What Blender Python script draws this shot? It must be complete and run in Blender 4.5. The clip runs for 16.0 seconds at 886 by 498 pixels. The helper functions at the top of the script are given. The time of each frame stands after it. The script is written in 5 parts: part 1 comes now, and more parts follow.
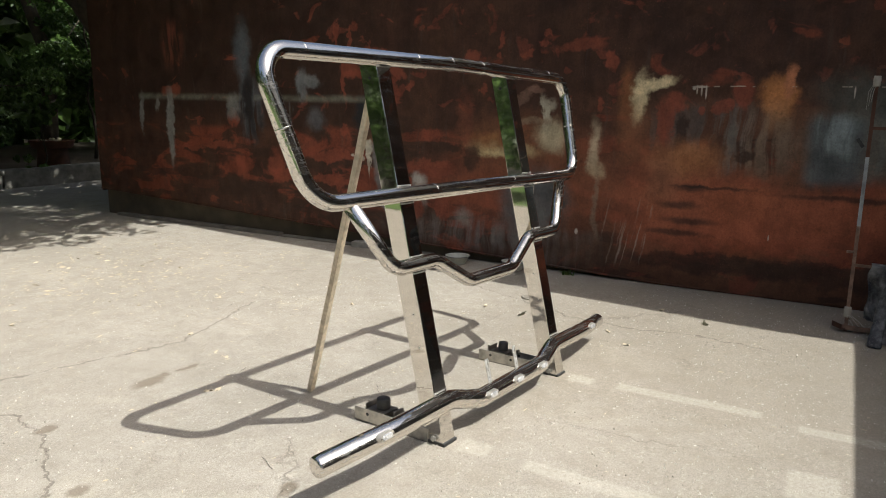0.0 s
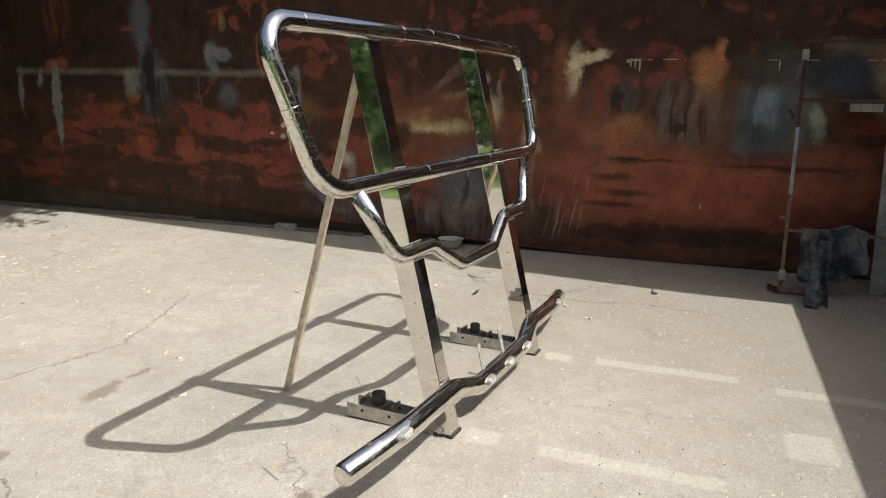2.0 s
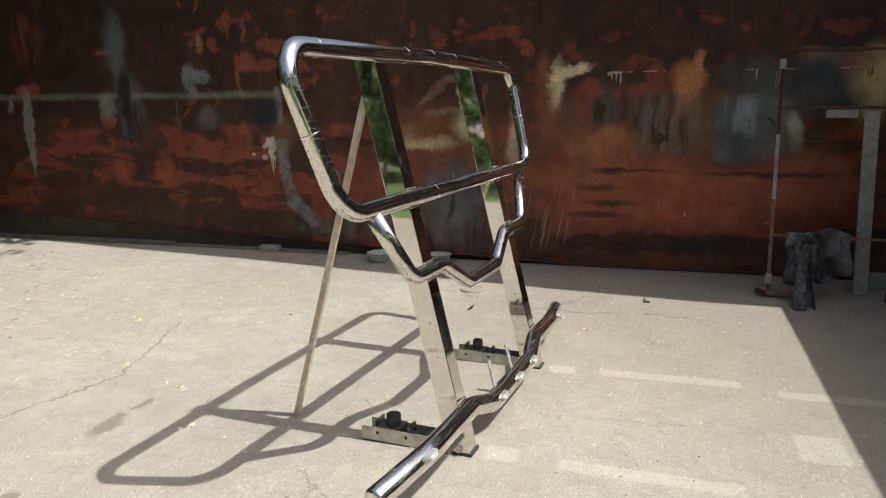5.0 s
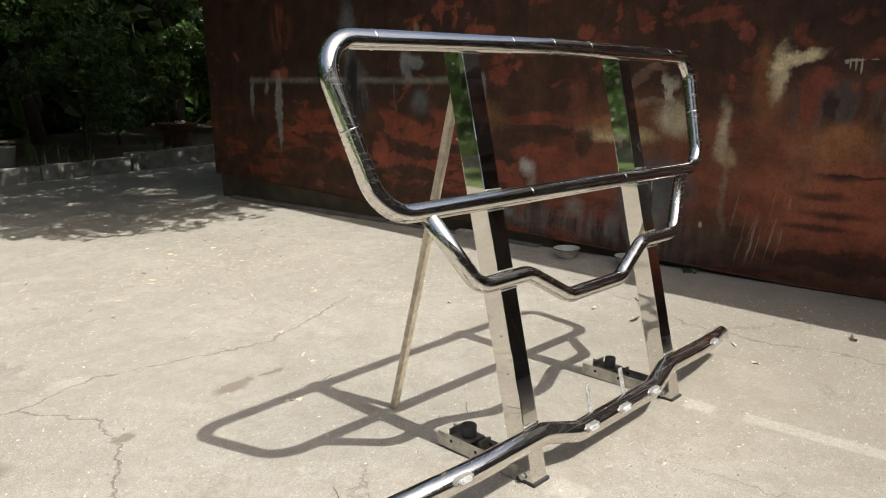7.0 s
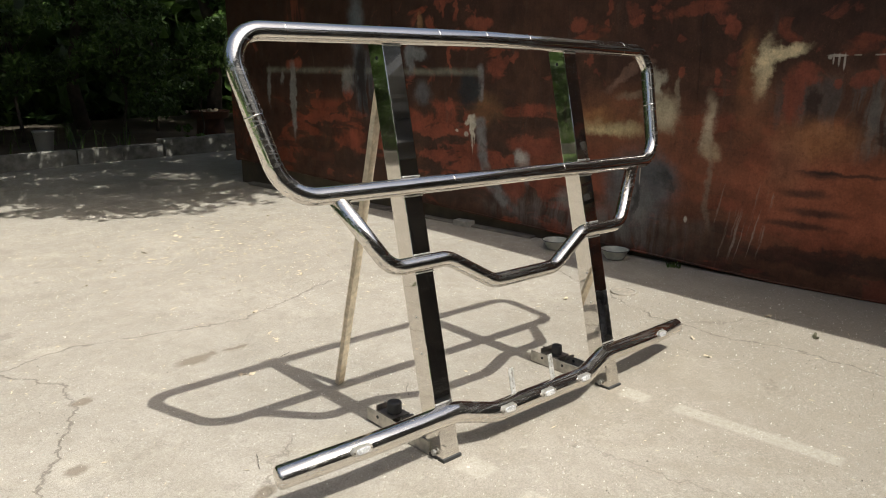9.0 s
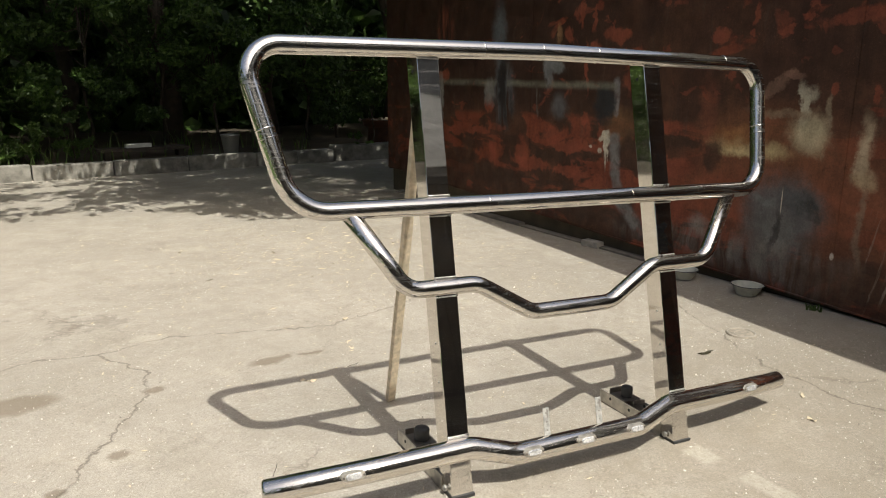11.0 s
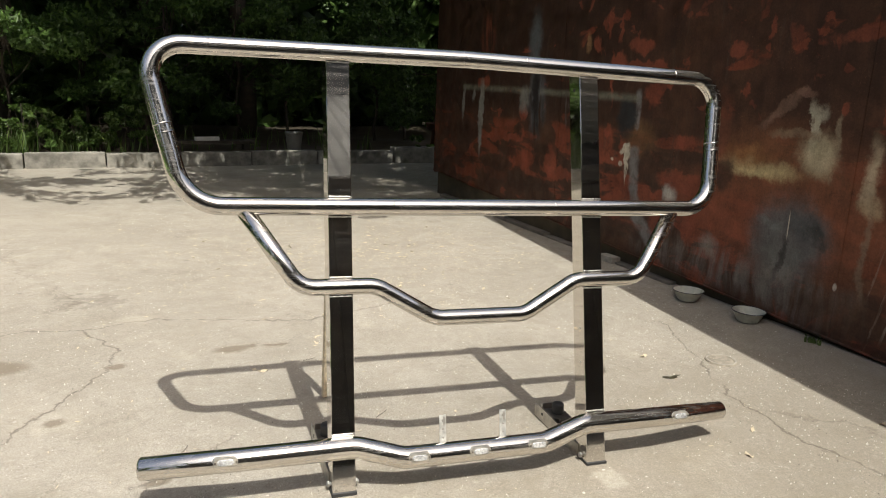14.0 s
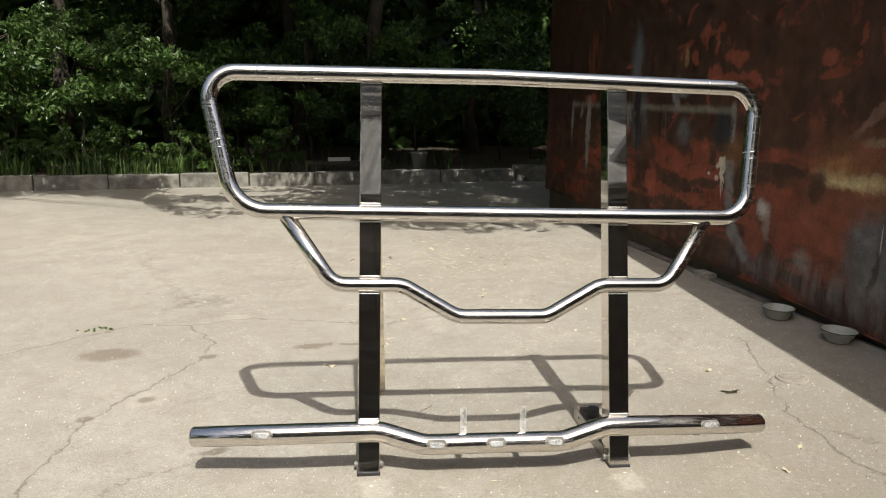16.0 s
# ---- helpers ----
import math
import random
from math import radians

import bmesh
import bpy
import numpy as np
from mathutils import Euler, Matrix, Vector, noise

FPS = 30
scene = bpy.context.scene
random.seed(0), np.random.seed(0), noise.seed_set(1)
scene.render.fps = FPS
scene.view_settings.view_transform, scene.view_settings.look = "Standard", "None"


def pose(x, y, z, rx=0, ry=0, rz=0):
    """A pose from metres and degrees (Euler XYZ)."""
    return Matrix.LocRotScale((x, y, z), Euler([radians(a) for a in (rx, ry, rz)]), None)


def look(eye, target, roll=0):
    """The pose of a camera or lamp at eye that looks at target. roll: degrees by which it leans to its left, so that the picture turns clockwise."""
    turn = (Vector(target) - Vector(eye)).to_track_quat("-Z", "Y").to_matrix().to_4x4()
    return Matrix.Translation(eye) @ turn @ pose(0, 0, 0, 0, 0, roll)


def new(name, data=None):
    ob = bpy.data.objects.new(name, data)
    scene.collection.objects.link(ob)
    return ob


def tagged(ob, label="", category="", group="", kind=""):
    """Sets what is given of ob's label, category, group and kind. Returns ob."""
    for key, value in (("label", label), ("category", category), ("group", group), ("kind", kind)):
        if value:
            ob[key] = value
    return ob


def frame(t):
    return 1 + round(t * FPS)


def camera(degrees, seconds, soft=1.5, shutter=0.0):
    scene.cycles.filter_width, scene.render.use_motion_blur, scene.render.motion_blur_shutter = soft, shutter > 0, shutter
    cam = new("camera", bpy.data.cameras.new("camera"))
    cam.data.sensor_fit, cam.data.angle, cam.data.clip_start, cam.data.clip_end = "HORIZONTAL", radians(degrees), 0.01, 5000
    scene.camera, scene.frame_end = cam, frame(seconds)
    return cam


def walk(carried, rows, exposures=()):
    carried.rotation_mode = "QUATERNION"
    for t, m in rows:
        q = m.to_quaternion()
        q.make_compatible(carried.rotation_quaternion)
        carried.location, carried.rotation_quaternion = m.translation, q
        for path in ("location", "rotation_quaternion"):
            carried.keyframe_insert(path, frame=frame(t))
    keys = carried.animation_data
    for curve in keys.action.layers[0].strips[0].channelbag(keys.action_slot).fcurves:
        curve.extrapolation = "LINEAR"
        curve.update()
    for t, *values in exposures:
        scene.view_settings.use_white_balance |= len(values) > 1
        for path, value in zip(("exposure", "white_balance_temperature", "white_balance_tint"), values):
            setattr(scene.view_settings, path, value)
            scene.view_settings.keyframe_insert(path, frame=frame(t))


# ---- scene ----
cam = camera(62.2, 16.0, 1.05)
PATH = [
    (0, (-2.78, -1.139, 1.337), (-1.062, -0.198, 0.929), 0.7),
    (0.5, (-2.721, -1.019, 1.343), (-1.003, -0.099, 0.892), -0.7),
    (1, (-2.745, -0.912, 1.352), (-0.975, -0.095, 0.904), 0.5),
    (1.5, (-2.832, -0.759, 1.345), (-1.006, -0.096, 0.87), -0.1),
    (2, (-2.836, -0.669, 1.342), (-0.999, -0.037, 0.868), 0.5),
    (2.5, (-2.76, -0.548, 1.349), (-0.924, 0.062, 0.842), -2.2),
    (3, (-2.757, -0.453, 1.352), (-0.904, 0.09, 0.829), -1.0),
    (3.5, (-2.866, -0.336, 1.345), (-0.978, 0.085, 0.836), -0.5),
    (4, (-2.933, -0.312, 1.356), (-1.04, 0.103, 0.859), -0.1),
    (4.2, (-2.95, -0.35, 1.361), (-1.058, 0.099, 0.89), -0.5),
    (6.3, (-2.593, -0.778, 1.379), (-0.877, 0.117, 0.876), -0.2),
    (6.5, (-2.531, -0.846, 1.386), (-0.886, 0.189, 0.918), -0.3),
    (7, (-2.418, -1.033, 1.393), (-0.89, 0.167, 0.917), -0.6),
    (7.5, (-2.445, -1.203, 1.372), (-0.961, 0.052, 0.901), -0.4),
    (8, (-2.448, -1.345, 1.388), (-0.966, -0.113, 0.855), -0.1),
    (8.2, (-2.423, -1.401, 1.391), (-0.951, -0.149, 0.874), -0.2),
    (10.3, (-1.855, -1.505, 1.388), (-0.6, -0.036, 0.872), 0.6),
    (10.5, (-1.816, -1.562, 1.39), (-0.65, -0.013, 0.899), 0.8),
    (11, (-1.7, -1.702, 1.4), (-0.648, -0.067, 0.931), 0.3),
    (11.5, (-1.695, -1.853, 1.399), (-0.671, -0.187, 0.981), 0.3),
    (12, (-1.679, -2.021, 1.401), (-0.676, -0.342, 0.986), 0.5),
    (12.5, (-1.534, -2.128, 1.41), (-0.58, -0.425, 0.977), 1.1),
    (13, (-1.386, -2.199, 1.418), (-0.53, -0.446, 0.979), 1.5),
    (13.5, (-1.257, -2.131, 1.415), (-0.405, -0.375, 0.978), 1.4),
    (14, (-1.135, -2.037, 1.413), (-0.304, -0.277, 0.953), 2.2),
    (14.5, (-0.984, -2.04, 1.416), (-0.291, -0.215, 0.98), 1.1),
    (15, (-0.815, -2.091, 1.412), (-0.278, -0.22, 0.954), 0.7),
    (15.5, (-0.78, -2.2, 1.402), (-0.284, -0.307, 0.987), -0.6),
    (16, (-0.778, -2.384, 1.408), (-0.323, -0.481, 0.993), 0.5),
]
walk(cam, [(t, look(eye, target, roll)) for t, eye, target, roll in PATH], exposures=[(0.0, 0.24, 6230, 7), (8.2, 0.22, 6250, 7), (10.3, 0.14, 6530, 7), (13.0, 0.17, 6530, 7), (16.0, 0.10, 6380, 7)])

# ---------------------------------------------------------------- light
world = bpy.data.worlds.new("sky")
scene.world = world
world.use_nodes = True
wn = world.node_tree.nodes
sky = wn.new("ShaderNodeTexSky")
sky.sky_type = 'NISHITA'
sky.sun_disc = False
SUN_EL, SUN_AZ = radians(59.2), radians(183.0)
sky.sun_elevation = SUN_EL
sky.sun_rotation = SUN_AZ
sky.dust_density = 6.0
sky.air_density = 0.9
world.node_tree.links.new(sky.outputs[0], wn["Background"].inputs[0])
wn["Background"].inputs[1].default_value = 0.12

sun_data = bpy.data.lights.new("sun", 'SUN')
sun_data.energy = 4.3
sun_data.angle = radians(0.53)
sun_data.color = (1.0, 0.965, 0.91)
sun = new("sun", sun_data)
sun.matrix_world = look((20 * math.sin(SUN_AZ) * math.cos(SUN_EL), 20 * math.cos(SUN_AZ) * math.cos(SUN_EL), 20 * math.sin(SUN_EL)), (0, 0, 0))


# ---------------------------------------------------------------- material tools
class Nodes:
    """Short names for the nodes of one material."""

    def __init__(self, name, rough=0.7, metal=0.0):
        self.m = bpy.data.materials.new(name)
        self.m.use_nodes = True
        self.t = self.m.node_tree
        self.b = self.t.nodes["Principled BSDF"]
        self.b.inputs["Roughness"].default_value = rough
        self.b.inputs["Metallic"].default_value = metal
        self.geo = self.t.nodes.new("ShaderNodeNewGeometry")
        self.pos = self.geo.outputs["Position"]

    def put(self, socket, value):
        if isinstance(value, bpy.types.NodeSocket):
            self.t.links.new(value, socket)
        elif isinstance(value, tuple) and len(value) == 3 and socket.type == 'RGBA':
            socket.default_value = (*value, 1)
        else:
            socket.default_value = value

    def objpos(self):
        return self.t.nodes.new("ShaderNodeTexCoord").outputs["Object"]

    def noise(self, scale, detail=4, rough=0.55, vec=None, distort=0.0, color=False):
        n = self.t.nodes.new("ShaderNodeTexNoise")
        n.inputs["Scale"].default_value = scale
        n.inputs["Detail"].default_value = detail
        n.inputs["Roughness"].default_value = rough
        n.inputs["Distortion"].default_value = distort
        self.put(n.inputs["Vector"], vec or self.pos)
        return n.outputs["Color" if color else "Fac"]

    def voronoi(self, scale, feature='F1', vec=None, rand=1.0, out="Distance"):
        n = self.t.nodes.new("ShaderNodeTexVoronoi")
        n.feature = feature
        n.inputs["Scale"].default_value = scale
        n.inputs["Randomness"].default_value = rand
        self.put(n.inputs["Vector"], vec or self.pos)
        return n.outputs[out]

    def math(self, op, a, b=0.0, c=0.0):
        n = self.t.nodes.new("ShaderNodeMath")
        n.operation = op
        for s, v in zip(n.inputs, (a, b, c)):
            self.put(s, v)
        return n.outputs[0]

    def vmath(self, op, a, b=(0, 0, 0), out=0):
        n = self.t.nodes.new("ShaderNodeVectorMath")
        n.operation = op
        self.put(n.inputs[0], a)
        self.put(n.inputs[1], b)
        return n.outputs[out]

    def ramp(self, v, lo, hi, a=0.0, b=1.0):
        n = self.t.nodes.new("ShaderNodeMapRange")
        n.interpolation_type = 'SMOOTHSTEP'
        for k, x in (("Value", v), ("From Min", lo), ("From Max", hi), ("To Min", a), ("To Max", b)):
            self.put(n.inputs[k], x)
        return n.outputs[0]

    def mix(self, f, a, b):
        n = self.t.nodes.new("ShaderNodeMix")
        n.data_type = 'RGBA'
        self.put(n.inputs[0], f)
        self.put(n.inputs[6], a)
        self.put(n.inputs[7], b)
        return n.outputs[2]

    def xyz(self, v=None):
        n = self.t.nodes.new("ShaderNodeSeparateXYZ")
        self.put(n.inputs[0], v or self.pos)
        return n.outputs

    def combine(self, x, y, z):
        n = self.t.nodes.new("ShaderNodeCombineXYZ")
        for s, v in zip(n.inputs, (x, y, z)):
            self.put(s, v)
        return n.outputs[0]

    def bump(self, h, strength=0.3, dist=0.01):
        n = self.t.nodes.new("ShaderNodeBump")
        n.inputs["Strength"].default_value = strength
        n.inputs["Distance"].default_value = dist
        self.put(n.inputs["Height"], h)
        self.put(self.b.inputs["Normal"], n.outputs[0])

    def island(self):
        return self.geo.outputs["Random Per Island"]

    def done(self, color=None, rough=None):
        if color is not None:
            self.put(self.b.inputs["Base Color"], color)
        if rough is not None:
            self.put(self.b.inputs["Roughness"], rough)
        return self.m


def plain(name, color, rough=0.6, metal=0.0, vary=0.25, scale=30.0, relief=0.15):
    """A surface of one colour with grain at two scales."""
    n = Nodes(name, rough, metal)
    f = n.math('ADD', n.math('MULTIPLY', n.noise(scale, 5), 0.6), n.math('MULTIPLY', n.noise(scale * 0.15, 3), 0.4))
    dark = tuple(c * (1 - vary) for c in color)
    light = tuple(min(1.0, c * (1 + vary)) for c in color)
    n.bump(n.noise(scale * 2, 4), relief, 0.003)
    return n.done(n.mix(n.ramp(f, 0.3, 0.7), dark, light), n.ramp(n.noise(scale * 0.5), 0.3, 0.7, max(0.02, rough - 0.1), min(1, rough + 0.1)))


# ---------------------------------------------------------------- materials
def mat_chrome(name, satin_share, satin_rough, wavy):
    """Polished stainless steel: a sharp reflection, with streaks of a satin one where polishing marks run along it."""
    n = Nodes(name, 0.05, 1.0)
    tint = n.mix(n.noise(5, 3), (0.66, 0.63, 0.585), (0.76, 0.73, 0.685))
    o = n.xyz(n.objpos())
    grain = n.noise(1.0, 3, 0.6, vec=n.combine(n.math('MULTIPLY', o[0], 2.6), n.math('MULTIPLY', o[1], 120.0), n.math('MULTIPLY', o[2], 120.0)))
    n.bump(n.math('ADD', n.math('MULTIPLY', grain, 0.30), n.noise(11, 2)), wavy, 0.004)
    n.done(tint, 0.03)
    satin = n.t.nodes.new("ShaderNodeBsdfPrincipled")
    satin.inputs["Metallic"].default_value = 1.0
    n.put(satin.inputs["Base Color"], tint)
    satin.inputs["Roughness"].default_value = satin_rough
    mx = n.t.nodes.new("ShaderNodeMixShader")
    marks = n.noise(1.0, 4, 0.65, vec=n.combine(n.math('MULTIPLY', o[0], 3.2), n.math('MULTIPLY', o[1], 70.0), n.math('MULTIPLY', o[2], 70.0)))
    n.put(mx.inputs[0], n.ramp(marks, 0.44, 0.66, 0.35 * satin_share, 2.0 * satin_share))
    n.t.links.new(n.b.outputs[0], mx.inputs[1])
    n.t.links.new(satin.outputs[0], mx.inputs[2])
    n.t.links.new(mx.outputs[0], n.t.nodes["Material Output"].inputs[0])
    return n.m


def patch(n, p, at, radii, soft=0.35, turn=0.0):
    """A soft-edged oval mask round a place; p is a two-coordinate vector (x, y)."""
    d = n.vmath('SUBTRACT', p, (at[0], at[1], 0))
    if turn:
        r = n.t.nodes.new("ShaderNodeVectorRotate")
        r.rotation_type = 'Z_AXIS'
        n.put(r.inputs["Vector"], d)
        r.inputs["Angle"].default_value = radians(turn)
        d = r.outputs[0]
    d = n.vmath('MULTIPLY', d, (1 / radii[0], 1 / radii[1], 0))
    return n.ramp(n.vmath('LENGTH', d, out=1), 1 - soft, 1 + soft, 1, 0)


def slab(n, p, lo, hi, soft=0.012):
    """A soft-edged oblong mask."""
    c = n.xyz(p)
    m = None
    for k in range(2):
        a = n.math('MULTIPLY', n.ramp(c[k], lo[k] - soft, lo[k] + soft), n.ramp(c[k], hi[k] - soft, hi[k] + soft, 1, 0))
        m = a if m is None else n.math('MULTIPLY', m, a)
    return m


def line(n, p, a, b, width):
    """A mask along the stretch from a to b."""
    a, b = Vector((*a, 0)), Vector((*b, 0))
    d = b - a
    v = n.vmath('SUBTRACT', p, tuple(a))
    f = n.math('DIVIDE', n.vmath('DOT_PRODUCT', v, tuple(d), out=1), d.length_squared)
    f = n.math('MINIMUM', n.math('MAXIMUM', f, 0.0), 1.0)
    w = n.vmath('SUBTRACT', v, n.combine(n.math('MULTIPLY', f, d.x), n.math('MULTIPLY', f, d.y), 0.0))
    return n.ramp(n.vmath('LENGTH', w, out=1), width * 0.4, width, 1, 0)


def flat(n, a, b):
    """Two of the three coordinates of the place, as a flat vector."""
    c = n.xyz()
    return n.combine(c[a], c[b], 0.0)


def mat_ground():
    n = Nodes("dusty_concrete_paving", 0.9)
    big = n.noise(0.7, 4, 0.6)
    mid = n.noise(3.5, 5, 0.6)
    fine = n.noise(60, 4, 0.7)
    grit = n.noise(240, 3, 0.6)
    p0 = flat(n, 0, 1)
    wob = n.vmath('SUBTRACT', n.noise(9, 5, 0.65, color=True), (0.5, 0.5, 0.5))
    p = n.vmath('ADD', p0, n.vmath('MULTIPLY', wob, (0.10, 0.10, 0)))
    pc = n.vmath('ADD', p0, n.vmath('MULTIPLY', wob, (0.16, 0.16, 0)))
    c = n.mix(n.ramp(big, 0.35, 0.65), (0.377, 0.341, 0.283), (0.445, 0.404, 0.339))
    c = n.mix(n.math('MULTIPLY', n.ramp(mid, 0.42, 0.72), 0.45), c, (0.31, 0.275, 0.215))
    c = n.mix(n.ramp(n.noise(1.6, 6, 0.7), 0.56, 0.66, 0, 0.45), c, (0.53, 0.48, 0.39))
    c = n.mix(n.math('MULTIPLY', n.ramp(fine, 0.52, 0.72), 0.5), c, (0.62, 0.57, 0.48))
    c = n.mix(n.math('MULTIPLY', n.ramp(grit, 0.58, 0.68), 0.45), c, (0.15, 0.13, 0.10))
    c = n.mix(n.math('MULTIPLY', n.ramp(n.noise(150, 4, 0.75), 0.58, 0.68), 0.45), c, (0.66, 0.61, 0.52))
    speck = n.ramp(n.voronoi(45), 0.05, 0.14, 1, 0)
    c = n.mix(n.math('MULTIPLY', speck, n.ramp(n.noise(2.2), 0.42, 0.62, 0, 0.55)), c, (0.68, 0.64, 0.55))
    dark = n.ramp(n.voronoi(19, rand=1.0), 0.04, 0.10, 1, 0)
    c = n.mix(n.math('MULTIPLY', dark, n.ramp(n.noise(3.1), 0.5, 0.65, 0, 0.5)), c, (0.17, 0.145, 0.11))
    pebble = n.ramp(n.voronoi(85), 0.10, 0.2, 1, 0)
    c = n.mix(n.math('MULTIPLY', pebble, n.ramp(n.noise(30, 2), 0.5, 0.62, 0, 0.7)), c, (0.66, 0.62, 0.54))
    pit = n.ramp(n.voronoi(130), 0.12, 0.22, 1, 0)
    c = n.mix(n.math('MULTIPLY', pit, n.ramp(n.noise(25, 2), 0.48, 0.6, 0, 0.6)), c, (0.15, 0.125, 0.095))
    # darker, browner ground towards the near right
    brown_area = n.math('MULTIPLY', patch(n, n.vmath('ADD', p0, n.vmath('MULTIPLY', wob, (0.5, 0.5, 0))), (1.9, -1.3), (2.2, 1.9), 0.5), 0.62)
    c = n.mix(brown_area, c, (0.27, 0.232, 0.175))
    c = n.mix(n.ramp(n.noise(18, 6, 0.8), 0.52, 0.66, 0, 0.36), c, (0.25, 0.22, 0.17))
    c = n.mix(n.ramp(n.noise(40, 5, 0.75), 0.56, 0.68, 0, 0.48), c, (0.60, 0.555, 0.46))
    sand = n.ramp(n.noise(330, 3, 0.75), 0.34, 0.66, 0.80, 1.10)
    c = n.vmath('MULTIPLY', c, n.combine(sand, sand, sand))
    coarse = n.ramp(n.noise(125, 4, 0.8), 0.34, 0.64, 0.82, 1.11)
    c = n.vmath('MULTIPLY', c, n.combine(coarse, coarse, coarse))
    blotch = n.ramp(n.noise(7.5, 6, 0.75), 0.40, 0.64, 0, 0.34)
    c = n.mix(blotch, c, (0.275, 0.238, 0.178))
    # grey spots, pale chips and a web of fine hairlines
    spots = n.voronoi(2.6, vec=n.vmath('ADD', p0, n.vmath('MULTIPLY', wob, (0.05, 0.05, 0))))
    c = n.mix(n.math('MULTIPLY', n.ramp(spots, 0.030, 0.075, 1, 0), n.ramp(n.noise(1.1, 2), 0.40, 0.60, 0.1, 0.55)), c, (0.175, 0.155, 0.125))
    chips = n.ramp(n.voronoi(13, vec=n.vmath('ADD', p0, n.vmath('MULTIPLY', wob, (0.03, 0.03, 0)))), 0.045, 0.10, 1, 0)
    c = n.mix(n.math('MULTIPLY', chips, n.ramp(n.noise(2.7, 3), 0.42, 0.6, 0.15, 0.9)), c, (0.72, 0.68, 0.59))
    web = n.voronoi(2.3, 'DISTANCE_TO_EDGE', vec=n.vmath('ADD', p0, n.vmath('MULTIPLY', wob, (0.42, 0.42, 0))))
    web = n.math('MULTIPLY', n.ramp(web, 0.0015, 0.0065, 1, 0), n.ramp(n.noise(0.8, 3, 0.6), 0.42, 0.56, 0, 0.6))
    c = n.mix(web, c, (0.20, 0.175, 0.135))
    # worn-off white paint
    worn = n.ramp(n.noise(55, 5, 0.7), 0.30, 0.60, 0.25, 1)
    white = None
    for lo, hi in (((0.45, -0.93), (0.53, -0.30)), ((-0.51, -0.86), (-0.43, -0.22)), ((0.385, -1.75), (0.46, -1.08)), ((0.44, -0.18), (0.53, -0.06)),
                   ((-0.50, -0.07), (-0.39, 0.05)), ((-0.19, -1.24), (0.03, -1.07))):
        m = slab(n, n.vmath('ADD', p0, n.vmath('MULTIPLY', wob, (0.02, 0.02, 0))), lo, hi, 0.012)
        white = m if white is None else n.math('MAXIMUM', white, m)
    c = n.mix(n.math('MULTIPLY', n.math('MULTIPLY', white, worn), 0.25), c, (0.70, 0.66, 0.56))
    # oil and damp stains
    stain = None
    for at, r in (((-0.577, 1.641), (0.085, 0.045)), ((-0.485, 1.643), (0.03, 0.02)), ((-0.39, 1.632), (0.03, 0.018)), ((-0.342, 1.627), (0.035, 0.02)),
                  ((-1.127, 1.573), (0.045, 0.03)), ((-1.382, 1.037), (0.045, 0.03)), ((-1.6, 0.87), (0.04, 0.03)), ((-1.66, 1.72), (0.15, 0.09)), ((-1.02, 0.42), (0.05, 0.025))):
        m = patch(n, p, at, r)
        stain = m if stain is None else n.math('MAXIMUM', stain, m)
    c = n.mix(n.math('MULTIPLY', stain, 0.72), c, (0.185, 0.150, 0.105))
    # cracks
    crack = None
    for a, b in (((-2.6, 1.6), (-1.57, 2.25)), ((-1.57, 2.25), (-1.29, 2.17)), ((-1.29, 2.17), (-0.92, 2.24)), ((-0.92, 2.24), (-0.11, 1.97)), ((-0.11, 1.97), (0.7, 2.2)),
                 ((-1.75, -0.1), (-1.64, 0.58)), ((-1.64, 0.58), (-1.56, 0.91)), ((-1.56, 0.91), (-1.40, 1.18)), ((-1.40, 1.18), (-1.18, 1.53)), ((-1.18, 1.53), (-1.12, 1.80)),
                 ((-1.12, 1.80), (-1.29, 2.17)), ((1.50, 0.28), (1.44, -0.15)), ((1.44, -0.15), (1.50, -0.47)), ((1.50, -0.47), (1.42, -0.9)), ((1.50, 0.28), (1.95, 1.3))):
        m = line(n, pc, a, b, 0.008)
        crack = m if crack is None else n.math('MAXIMUM', crack, m)
    edge = n.voronoi(0.5, 'DISTANCE_TO_EDGE', vec=n.vmath('ADD', n.pos, n.vmath('MULTIPLY', n.noise(1.6, 6, 0.7, color=True), (0.9, 0.9, 0))))
    hair = n.math('MULTIPLY', n.ramp(edge, 0.001, 0.006, 1, 0), n.ramp(n.noise(0.9, 2), 0.52, 0.6, 0, 0.6))
    crack = n.math('MULTIPLY', n.math('MAXIMUM', crack, hair), n.ramp(n.noise(6, 3), 0.3, 0.5, 0.25, 1))
    c = n.mix(n.math('MULTIPLY', crack, 0.55), c, (0.12, 0.10, 0.075))
    h = n.math('ADD', n.math('MULTIPLY', fine, 0.5), n.math('MULTIPLY', grit, 0.5))
    h = n.math('SUBTRACT', n.math('ADD', h, n.math('MULTIPLY', mid, 1.2)), n.math('MULTIPLY', crack, 1.5))
    n.bump(n.math('SUBTRACT', n.math('ADD', h, n.math('MULTIPLY', pebble, 0.3)), n.math('MULTIPLY', pit, 0.4)), 0.6, 0.008)
    return n.done(c, 0.92)


